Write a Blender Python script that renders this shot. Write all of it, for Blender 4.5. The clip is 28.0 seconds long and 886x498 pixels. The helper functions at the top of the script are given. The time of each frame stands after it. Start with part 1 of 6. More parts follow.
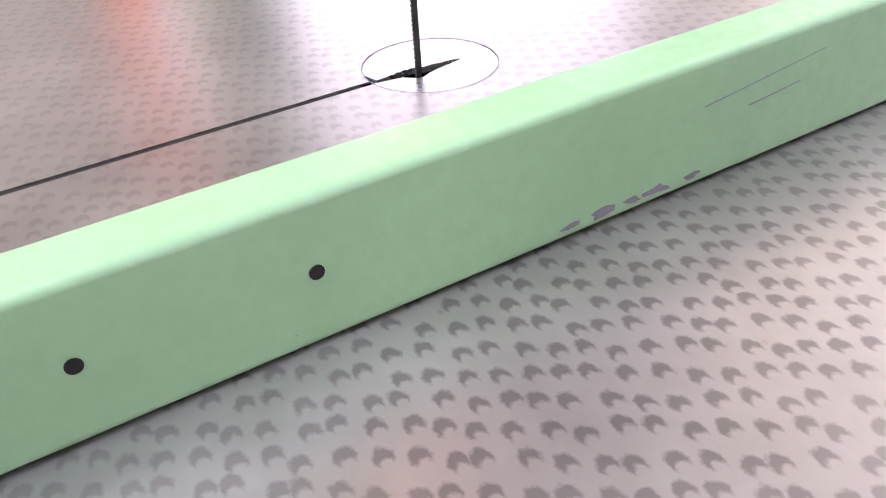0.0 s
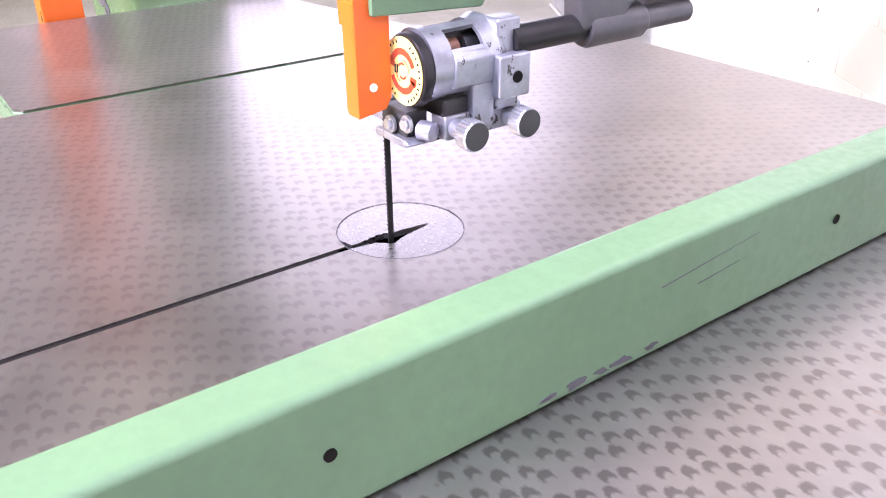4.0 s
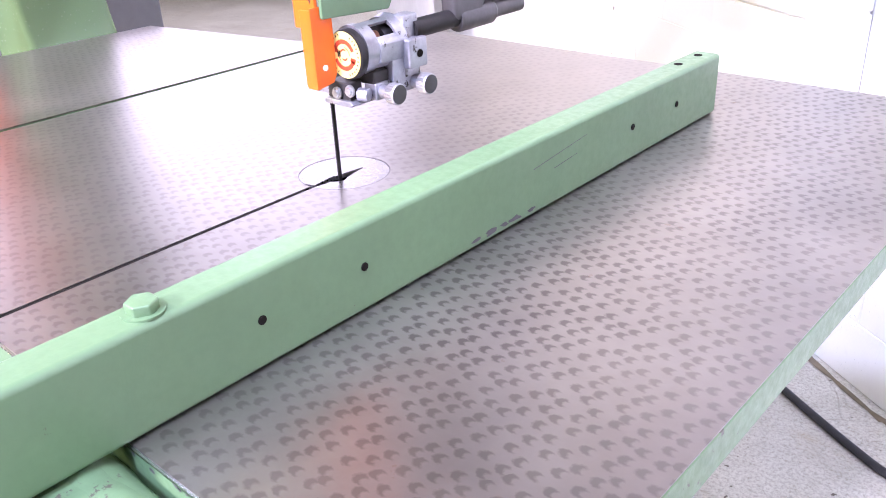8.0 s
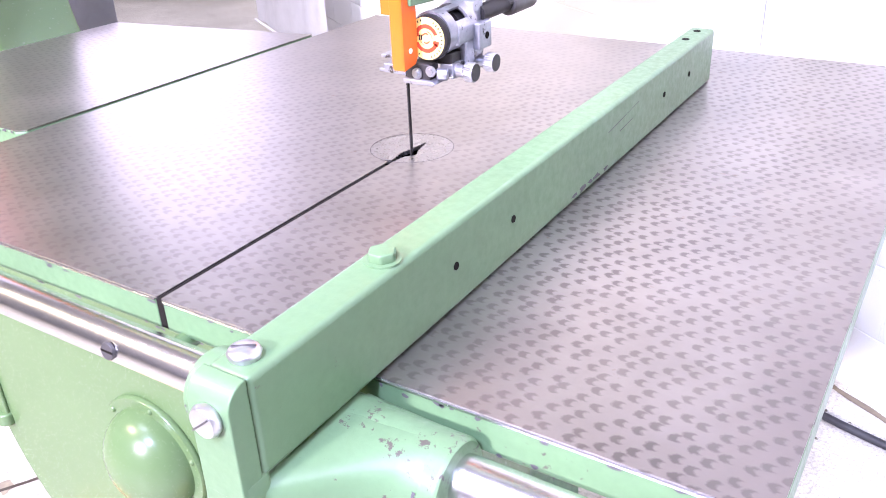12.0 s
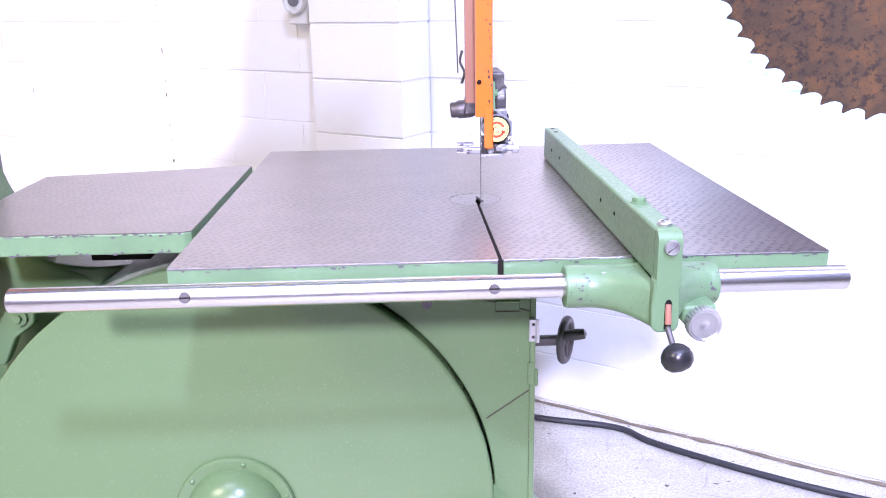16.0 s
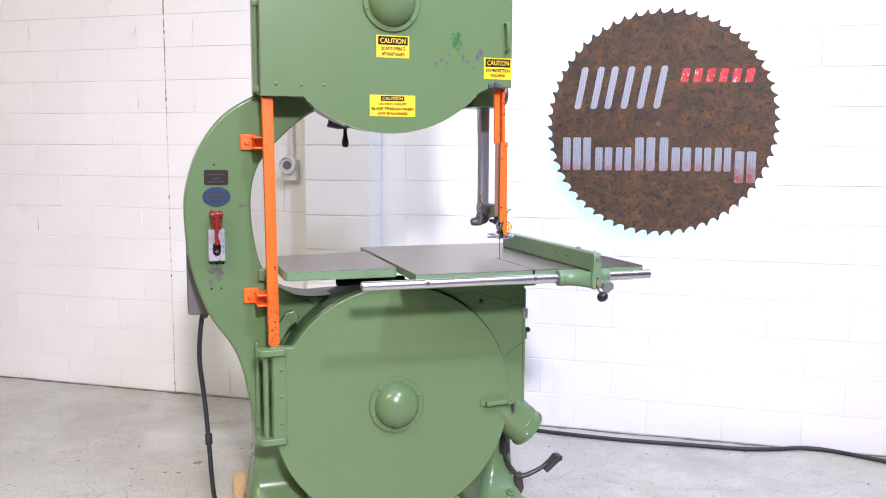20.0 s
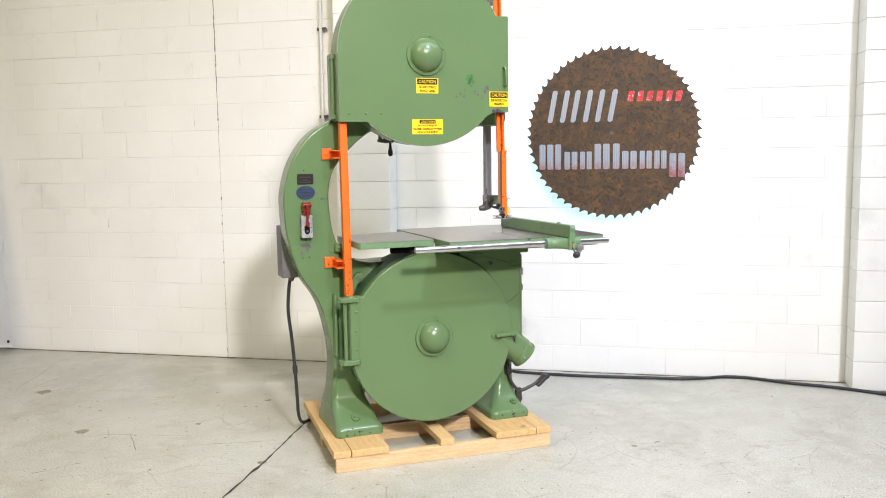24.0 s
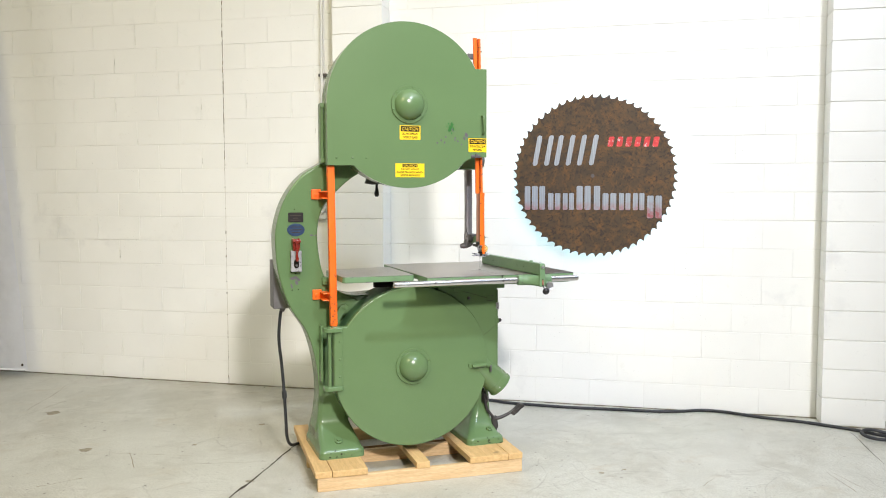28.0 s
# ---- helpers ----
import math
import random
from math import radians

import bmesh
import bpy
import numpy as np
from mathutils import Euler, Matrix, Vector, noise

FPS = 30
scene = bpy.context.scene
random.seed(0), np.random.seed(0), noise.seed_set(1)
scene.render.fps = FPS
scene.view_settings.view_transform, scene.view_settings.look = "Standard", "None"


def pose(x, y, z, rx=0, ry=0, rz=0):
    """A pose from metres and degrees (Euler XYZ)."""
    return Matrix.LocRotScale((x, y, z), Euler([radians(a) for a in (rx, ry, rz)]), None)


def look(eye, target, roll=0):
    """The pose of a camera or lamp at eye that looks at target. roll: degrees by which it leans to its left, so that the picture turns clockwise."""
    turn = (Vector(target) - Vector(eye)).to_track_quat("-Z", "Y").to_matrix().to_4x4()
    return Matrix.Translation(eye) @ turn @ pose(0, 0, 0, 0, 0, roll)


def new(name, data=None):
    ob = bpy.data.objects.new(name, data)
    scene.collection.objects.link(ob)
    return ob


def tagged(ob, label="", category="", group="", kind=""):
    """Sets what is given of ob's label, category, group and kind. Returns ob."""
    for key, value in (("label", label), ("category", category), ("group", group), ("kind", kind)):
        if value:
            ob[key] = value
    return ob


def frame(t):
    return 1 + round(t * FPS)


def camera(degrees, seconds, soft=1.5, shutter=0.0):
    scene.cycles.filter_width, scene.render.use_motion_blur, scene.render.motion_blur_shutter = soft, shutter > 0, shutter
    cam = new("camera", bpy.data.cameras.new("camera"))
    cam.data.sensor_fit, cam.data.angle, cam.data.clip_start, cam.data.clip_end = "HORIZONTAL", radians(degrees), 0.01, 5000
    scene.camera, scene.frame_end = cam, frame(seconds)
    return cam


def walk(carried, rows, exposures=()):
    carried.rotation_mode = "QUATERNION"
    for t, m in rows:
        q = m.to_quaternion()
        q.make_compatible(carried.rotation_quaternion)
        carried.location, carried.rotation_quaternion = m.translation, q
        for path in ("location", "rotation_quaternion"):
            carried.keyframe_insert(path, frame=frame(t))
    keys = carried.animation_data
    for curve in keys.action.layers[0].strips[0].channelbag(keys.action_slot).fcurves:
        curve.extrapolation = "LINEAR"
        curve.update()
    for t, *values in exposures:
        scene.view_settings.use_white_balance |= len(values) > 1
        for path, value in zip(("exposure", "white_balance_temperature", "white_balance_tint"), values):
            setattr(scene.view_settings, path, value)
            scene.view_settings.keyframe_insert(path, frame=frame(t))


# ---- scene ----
cam = camera(55.6, 28.0, 1.0)
PATH = [
    (0, (0.441, 0.101, 1.37), (-0.989, 0.9, 0.222), -3.8),
    (0.5, (0.431, 0.103, 1.385), (-1.028, 0.98, 0.335), -3.9),
    (1, (0.437, 0.087, 1.404), (-1.056, 1.018, 0.454), -3.3),
    (1.5, (0.441, 0.077, 1.413), (-1.049, 1.028, 0.476), -2.6),
    (2, (0.442, 0.079, 1.416), (-1.023, 1.068, 0.479), -2.2),
    (2.5, (0.439, 0.076, 1.417), (-1.022, 1.081, 0.492), -1.5),
    (3, (0.436, 0.073, 1.416), (-1.021, 1.083, 0.489), -1.4),
    (3.5, (0.437, 0.071, 1.416), (-1.009, 1.095, 0.488), -0.9),
    (5.5, (0.439, 0.064, 1.416), (-1.001, 1.101, 0.493), -0.4),
    (6, (0.444, 0.055, 1.416), (-0.993, 1.105, 0.505), -0.6),
    (6.5, (0.476, 0.014, 1.436), (-0.914, 1.122, 0.52), -1.1),
    (7, (0.504, -0.012, 1.437), (-0.875, 1.126, 0.542), -1.8),
    (7.5, (0.535, -0.054, 1.435), (-0.779, 1.156, 0.536), -1.7),
    (8, (0.583, -0.151, 1.45), (-0.634, 1.163, 0.561), -2.8),
    (8.5, (0.548, -0.225, 1.455), (-0.544, 1.206, 0.582), -3.4),
    (9, (0.521, -0.262, 1.448), (-0.51, 1.181, 0.521), -5.0),
    (9.5, (0.517, -0.289, 1.443), (-0.477, 1.175, 0.51), -4.6),
    (10, (0.508, -0.309, 1.449), (-0.452, 1.162, 0.494), -3.8),
    (10.5, (0.494, -0.321, 1.459), (-0.444, 1.165, 0.504), -3.0),
    (11, (0.477, -0.339, 1.465), (-0.494, 1.136, 0.525), -2.6),
    (11.5, (0.47, -0.346, 1.466), (-0.538, 1.117, 0.547), -2.7),
    (12, (0.478, -0.34, 1.47), (-0.495, 1.146, 0.552), -2.4),
    (12.5, (0.47, -0.335, 1.471), (-0.447, 1.188, 0.554), -1.9),
    (14.5, (0.322, -0.496, 1.487), (-0.228, 1.236, 0.652), -1.6),
    (15, (0.211, -0.671, 1.506), (-0.154, 1.128, 0.713), -0.1),
    (15.5, (0.015, -0.875, 1.501), (-0.110, 1.013, 0.855), -3.2),
    (16, (-0.116, -1.07, 1.493), (-0.049, 0.844, 0.92), -1.0),
    (16.5, (-0.232, -1.302, 1.506), (-0.113, 0.609, 0.927), -0.7),
    (17, (-0.397, -1.514, 1.519), (-0.11, 0.423, 1.109), 0.3),
    (17.5, (-0.565, -1.766, 1.519), (-0.113, 0.16, 1.226), -0.0),
    (18, (-0.652, -2.013, 1.512), (-0.15, -0.098, 1.224), 0.8),
    (18.5, (-0.77, -2.242, 1.542), (-0.261, -0.329, 1.257), 1.5),
    (19, (-0.994, -2.42, 1.552), (-0.461, -0.511, 1.289), -0.5),
    (19.5, (-1.135, -2.575, 1.572), (-0.535, -0.684, 1.321), 0.4),
    (20, (-1.243, -2.754, 1.572), (-0.628, -0.864, 1.345), 0.3),
    (20.5, (-1.348, -2.904, 1.594), (-0.705, -1.026, 1.351), 0.4),
    (21, (-1.499, -3.01, 1.595), (-0.793, -1.154, 1.356), 0.6),
    (21.5, (-1.655, -3.167, 1.592), (-0.909, -1.328, 1.342), 0.0),
    (22, (-1.714, -3.291, 1.61), (-0.947, -1.459, 1.374), -0.2),
    (22.5, (-1.727, -3.51, 1.579), (-1.037, -1.648, 1.339), -0.9),
    (24.5, (-2.017, -4.035, 1.59), (-1.308, -2.177, 1.376), -0.8),
    (25, (-1.959, -4.152, 1.614), (-1.29, -2.28, 1.395), -0.8),
    (25.5, (-1.915, -4.243, 1.623), (-1.245, -2.37, 1.414), -0.5),
    (26, (-1.892, -4.299, 1.62), (-1.224, -2.421, 1.454), -0.4),
    (26.5, (-1.896, -4.315, 1.613), (-1.228, -2.435, 1.475), -0.2),
    (27, (-1.887, -4.319, 1.628), (-1.214, -2.441, 1.491), -0.0),
    (27.5, (-1.878, -4.322, 1.614), (-1.208, -2.442, 1.483), -0.2),
    (28, (-1.884, -4.313, 1.629), (-1.217, -2.432, 1.49), -0.1),
]
EXPOSURES = [
    (0.0, 0.82, 5980, 34), (1.0, 0.63, 5890, 37), (2.0, 0.56, 5850, 38), (9.0, 0.59, 5700, 41), (12.5, 0.62, 5640, 42), (15.0, 0.50, 5370, 45), (16.5, -0.18, 5400, 46), (17.5, -0.43, 5540, 42), (19.0, -0.55, 5670, 35), (22.0, -0.55, 6170, 23), (28.0, -0.64, 6370, 14),
]
walk(cam, [(t, look(eye, target, roll)) for t, eye, target, roll in PATH], EXPOSURES)

# ---- light ----
world = bpy.data.worlds.new("world")
scene.world = world
world.use_nodes = True
world.node_tree.nodes["Background"].inputs["Color"].default_value = (0.9, 0.95, 1.0, 1)
world.node_tree.nodes["Background"].inputs["Strength"].default_value = 0.35


def area_lamp(name, eye, target, size, power, colour, spread=180):
    data = bpy.data.lights.new(name, "AREA")
    data.shape, data.size, data.size_y = "RECTANGLE", size[0], size[1]
    data.energy, data.color, data.spread = power, colour, radians(spread)
    ob = new(name, data)
    ob.matrix_world = look(eye, target)
    return ob


area_lamp("lamp_front", (-1.15, -8.2, 5.35), (-0.6, 0.6, 0.3), (0.62, 0.62), 172, (1.0, 0.965, 0.91), 66)
area_lamp("lamp_side", (0.76, -4.35, 6.15), (0.7, 0.8, 0.3), (0.34, 0.34), 66, (0.70, 0.83, 1.0), 66)
# Added overhead fill with no fixture seen; reaches the wall behind the saw.
area_lamp("lamp_ceiling_row", (0.6, -1.3, 4.9), (0.6, 0.8, 0), (6.0, 1.0), 165, (0.86, 0.91, 0.99))
# Added warm fill for the left wall and floor; its source is unseen.
area_lamp("lamp_ceiling_left", (-3.9, -2.6, 4.75), (-3.0, 2.5, 1.0), (2.0, 0.6), 205, (0.98, 0.87, 0.44))
# Added unseen panel; its reflection gives the table top its glare.
area_lamp("daylight_far_left", (-6.7, 3.9, 3.3), (0.0, 0.4, 1.2), (5.0, 3.2), 120, (0.98, 0.98, 1.0))


# ---- materials ----
def nodes_of(name):
    m = bpy.data.materials.new(name)
    m.use_nodes = True
    nt = m.node_tree
    return m, nt, nt.nodes["Principled BSDF"]


def link(nt, a, b):
    nt.links.new(a, b)


def noise_tex(nt, scale, detail=4.0, rough=0.6, vec=None, stretch=None):
    n = nt.nodes.new("ShaderNodeTexNoise")
    n.inputs["Scale"].default_value, n.inputs["Detail"].default_value, n.inputs["Roughness"].default_value = scale, detail, rough
    if vec is None:
        vec = nt.nodes.new("ShaderNodeTexCoord").outputs["Object"]
    if stretch:
        mp = nt.nodes.new("ShaderNodeMapping")
        mp.inputs["Scale"].default_value = stretch
        link(nt, vec, mp.inputs["Vector"])
        vec = mp.outputs["Vector"]
    link(nt, vec, n.inputs["Vector"])
    return n.outputs["Fac"]


def ramp(nt, fac, lo, hi, a=0.0, b=1.0):
    r = nt.nodes.new("ShaderNodeMapRange")
    r.inputs["From Min"].default_value, r.inputs["From Max"].default_value = lo, hi
    r.inputs["To Min"].default_value, r.inputs["To Max"].default_value = a, b
    link(nt, fac, r.inputs["Value"])
    return r.outputs["Result"]


def mix(nt, fac, a, b):
    m = nt.nodes.new("ShaderNodeMix")
    m.data_type = "RGBA"
    for slot, v in ((0, fac), (6, a), (7, b)):
        if isinstance(v, (int, float)):
            m.inputs[slot].default_value = v
        elif isinstance(v, tuple):
            m.inputs[slot].default_value = (*v[:3], 1)
        else:
            link(nt, v, m.inputs[slot])
    return m.outputs[2]


def calc(nt, op, a, b=0.0):
    m = nt.nodes.new("ShaderNodeMath")
    m.operation = op
    for slot, v in enumerate((a, b)):
        if isinstance(v, (int, float)):
            m.inputs[slot].default_value = v
        else:
            link(nt, v, m.inputs[slot])
    return m.outputs[0]


def bumped(nt, bsdf, height, strength, distance):
    b = nt.nodes.new("ShaderNodeBump")
    b.inputs["Strength"].default_value, b.inputs["Distance"].default_value = strength, distance
    link(nt, height, b.inputs["Height"])
    link(nt, b.outputs["Normal"], bsdf.inputs["Normal"])


def surface(name, colour, rough=0.5, metal=0.0, vary=0.12, big=3.0, fine=60.0, bump=0.15, depth=0.001, soil=0.35, gloss=0.08, chips=None, chip_at=0.74, chip_scale=22.0, coat=0.0, stretch=None):
    """A plain surface with patches at two scales, a little relief, and chips of another colour."""
    m, nt, bsdf = nodes_of(name)
    dark = tuple(c * (1 - vary) for c in colour)
    light = tuple(min(1, c * (1 + vary)) for c in colour)
    broad, small = noise_tex(nt, big, 5, stretch=stretch), noise_tex(nt, fine, 4, stretch=stretch)
    col = mix(nt, ramp(nt, broad, 0.3, 0.7), dark, light)
    col = mix(nt, ramp(nt, small, 0.35, 0.75, 0, soil), col, tuple(c * 0.8 for c in colour))
    if chips:
        where = noise_tex(nt, 2.2, 3)
        spots = noise_tex(nt, chip_scale, 6, 0.7)
        both = calc(nt, "ADD", calc(nt, "MULTIPLY", where, 0.45), calc(nt, "MULTIPLY", spots, 0.75))
        col = mix(nt, ramp(nt, both, chip_at - 0.02, chip_at + 0.005), col, chips)
    link(nt, col, bsdf.inputs["Base Color"])
    link(nt, ramp(nt, small, 0.3, 0.7, max(0.03, rough - gloss), rough + gloss), bsdf.inputs["Roughness"])
    bsdf.inputs["Metallic"].default_value = metal
    bsdf.inputs["Coat Weight"].default_value = coat
    bsdf.inputs["Coat Roughness"].default_value = 0.15
    bumped(nt, bsdf, small, bump, depth)
    return m


GREEN = surface("green_enamel", (0.121, 0.198, 0.084), 0.26, vary=0.05, big=1.6, fine=260, bump=0.0, depth=0.0006, soil=0.05, gloss=0.02, chips=(0.035, 0.04, 0.03), chip_at=0.86)
GREEN_CAST = surface("green_painted_casting", (0.116, 0.196, 0.084), 0.25, vary=0.06, big=2.4, fine=160, bump=0.08, depth=0.0009, soil=0.08, gloss=0.03)
GREEN_WORN = surface("worn_green_paint", (0.140, 0.242, 0.120), 0.36, vary=0.10, big=6.0, fine=140, bump=0.25, depth=0.0008, chips=(0.105, 0.090, 0.066), chip_at=0.795, chip_scale=90)
GREEN_EDGE = surface("chipped_green_edge_paint", (0.140, 0.242, 0.120), 0.38, vary=0.12, big=9.0, fine=140, bump=0.3, depth=0.0008, chips=(0.090, 0.080, 0.062), chip_at=0.760, chip_scale=95)
# Darker green than the door enamel, for cases set back behind it.
GREEN_DARK = surface("set_back_dark_green", (0.05, 0.12, 0.05), 0.5, vary=0.12, chips=(0.03, 0.03, 0.03), chip_at=0.7)
COPPER = surface("rusty_copper_brown_rod", (0.36, 0.17, 0.11), 0.5, vary=0.25, big=60)
JOINT_GREY = surface("open_control_joint", (0.66, 0.64, 0.58), 0.8, vary=0.2, big=14, chips=(0.16, 0.14, 0.11), chip_at=0.70, chip_scale=30)
CRACK = surface("dirt_filled_crack", (0.055, 0.043, 0.030), 0.9, vary=0.4, big=20)
GRIME = surface("brown_floor_dirt", (0.16, 0.13, 0.085), 0.8, vary=0.4, big=9)
SCRATCH = surface("brown_floor_scratch", (0.27, 0.235, 0.165), 0.7, vary=0.35, big=25)
GREEN_FRESH = surface("fresh_green_paint_patch", (0.024, 0.135, 0.022), 0.4, vary=0.3, big=30)
RIM = surface("worn_pale_edge", (0.36, 0.40, 0.31), 0.35, metal=0.2, vary=0.3, big=14, chips=(0.10, 0.10, 0.09), chip_at=0.66, chip_scale=40)
PRIMER = surface("bare_grey_primer", (0.098, 0.090, 0.096), 0.6, vary=0.3, big=20)
ORANGE = surface("orange_enamel", (0.86, 0.145, 0.007), 0.38, vary=0.08, big=4, fine=40, chips=(0.07, 0.03, 0.015), chip_at=0.72, chip_scale=55)
# Brown-orange for the guard's inner side, with its shade put into the colour.
ORANGE_SHADED = surface("shaded_guard_orange", (0.27, 0.13, 0.08), 0.5, metal=0.3, vary=0.15, stretch=(1, 1, 0.1))
STEEL = surface("polished_steel", (0.70, 0.69, 0.70), 0.26, metal=1.0, vary=0.04, big=6, fine=900, bump=0.0, soil=0.05, gloss=0.015, chips=(0.30, 0.26, 0.24), chip_at=0.88, chip_scale=40)
PEDAL_IRON = surface("dark_cast_iron", (0.055, 0.050, 0.048), 0.45, metal=0.4, vary=0.3, big=20, fine=120, bump=0.3)
GREY_IRON = surface("grey_iron", (0.12, 0.113, 0.113), 0.45, metal=0.6, vary=0.2, big=12, fine=120, bump=0.3)
POST_IRON = surface("brushed_post_steel", (0.33, 0.305, 0.30), 0.42, metal=0.35, vary=0.15, big=10, fine=90, stretch=(1, 1, 0.15))
ALLOY = surface("cast_alloy", (0.44, 0.44, 0.48), 0.40, metal=0.8, vary=0.28, big=45, fine=300, bump=0.25, depth=0.0003, chips=(0.09, 0.08, 0.075), chip_at=0.665, chip_scale=70)
THROAT = surface("worn_throat_alloy", (0.42, 0.40, 0.39), 0.30, metal=0.95, vary=0.05, big=40, fine=300, soil=0.1, bump=0.02, depth=0.0003)
ZINC = surface("zinc_plated_steel", (0.60, 0.60, 0.61), 0.33, metal=0.9, vary=0.1, big=40, fine=500, bump=0.02, gloss=0.03)
BLACK_STEEL = surface("blued_blade_steel", (0.035, 0.032, 0.032), 0.42, metal=0.6, vary=0.3, big=60)
BLACK = surface("black_plastic", (0.016, 0.016, 0.018), 0.32, vary=0.2)
RUBBER = surface("black_cable_rubber", (0.022, 0.023, 0.026), 0.55, vary=0.25, big=20)
# Near-black: shade put into holes and slots; also chips and a bracket.
DARK = surface("shade_and_chip_black", (0.016, 0.014, 0.012), 0.9, vary=0.3)
DARK.node_tree.nodes["Principled BSDF"].inputs["Specular IOR Level"].default_value = 0.05
RED = surface("red_switch_paint", (0.21, 0.021, 0.013), 0.28, vary=0.25, big=20, chips=(0.12, 0.1, 0.1), chip_at=0.72)
SWITCH_GREY = surface("scuffed_grey_switch_box", (0.30, 0.30, 0.31), 0.5, vary=0.25, big=14, chips=(0.05, 0.05, 0.05), chip_at=0.615, chip_scale=75)
BOX_GREY = surface("grey_enclosure", (0.14, 0.135, 0.145), 0.5, vary=0.1)
NAME_BLACK = surface("black_nameplate", (0.014, 0.011, 0.010), 0.45, metal=0.3, vary=0.3, big=60, chips=(0.12, 0.09, 0.07), chip_at=0.84, chip_scale=150)
NAME_BLUE = surface("blue_nameplate", (0.020, 0.046, 0.105), 0.42, metal=0.3, vary=0.25, big=60, chips=(0.2, 0.19, 0.18), chip_at=0.78, chip_scale=120)
PLATE_MARK = surface("worn_plate_relief", (0.065, 0.052, 0.043), 0.45, metal=0.6, vary=0.2)
YELLOW = surface("yellow_label_vinyl", (0.90, 0.60, 0.006), 0.4, vary=0.04, big=12, fine=200, bump=0.0, soil=0.03)
INK = surface("black_ink", (0.010, 0.010, 0.009), 0.6, vary=0.1, bump=0.0)
INK.node_tree.nodes["Principled BSDF"].inputs["Specular IOR Level"].default_value = 0.2
DISC_YELLOW = surface("yellow_disc_label", (0.90, 0.72, 0.22), 0.4, vary=0.06, big=60)
DISC_RED = surface("red_disc_ink", (0.72, 0.07, 0.02), 0.45, vary=0.1)
def block_paint():
    """White paint over rough concrete block: pores, grey smudges, small chips, and a slightly different tone on each block."""
    m, nt, bsdf = nodes_of("white_block_paint")
    co = nt.nodes.new("ShaderNodeNewGeometry").outputs["Position"]
    info = nt.nodes.new("ShaderNodeObjectInfo").outputs["Random"]
    broad, fine = noise_tex(nt, 1.3, 5, 0.6, vec=co), noise_tex(nt, 60, 5, 0.7, vec=co)
    col = mix(nt, ramp(nt, broad, 0.3, 0.7), (0.805, 0.800, 0.755), (0.860, 0.855, 0.810))
    col = mix(nt, ramp(nt, info, 0.0, 1.0, 0.0, 0.30), col, (0.77, 0.765, 0.725))
    col = mix(nt, ramp(nt, noise_tex(nt, 1.9, 6, 0.62, vec=co), 0.62, 0.76, 0.0, 0.40), col, (0.55, 0.55, 0.535))
    col = mix(nt, ramp(nt, noise_tex(nt, 5.5, 6, 0.7, vec=co), 0.64, 0.74, 0.0, 0.30), col, (0.66, 0.63, 0.54))
    pores = noise_tex(nt, 150, 3, 0.6, vec=co)
    where = noise_tex(nt, 3.1, 4, 0.6, vec=co)
    pit = calc(nt, "MULTIPLY", ramp(nt, pores, 0.69, 0.72), ramp(nt, where, 0.50, 0.60))
    col = mix(nt, pit, col, (0.40, 0.39, 0.36))
    link(nt, col, bsdf.inputs["Base Color"])
    link(nt, ramp(nt, fine, 0.3, 0.7, 0.48, 0.62), bsdf.inputs["Roughness"])
    bumped(nt, bsdf, calc(nt, "SUBTRACT", calc(nt, "ADD", fine, calc(nt, "MULTIPLY", noise_tex(nt, 14, 4, 0.6, vec=co), 0.8)), pit), 0.4, 0.0018)
    return m


WALL = block_paint()
MORTAR = surface("painted_mortar", (0.815, 0.808, 0.762), 0.6, vary=0.05, big=4, fine=90, bump=0.4, chips=(0.40, 0.39, 0.36), chip_at=0.80, chip_scale=18)
WALL_PLAIN = surface("unseen_wall_grey", (0.34, 0.34, 0.33), 0.6, vary=0.04)
CURTAIN = surface("white_vinyl_sheet", (0.79, 0.80, 0.83), 0.4, vary=0.03, big=1.5, fine=8, bump=0.3, depth=0.006)
PLASTIC = surface("white_outlet_plastic", (0.66, 0.66, 0.62), 0.45, vary=0.06)
CEIL = surface("unseen_ceiling_grey", (0.22, 0.22, 0.22), 0.7, vary=0.04)


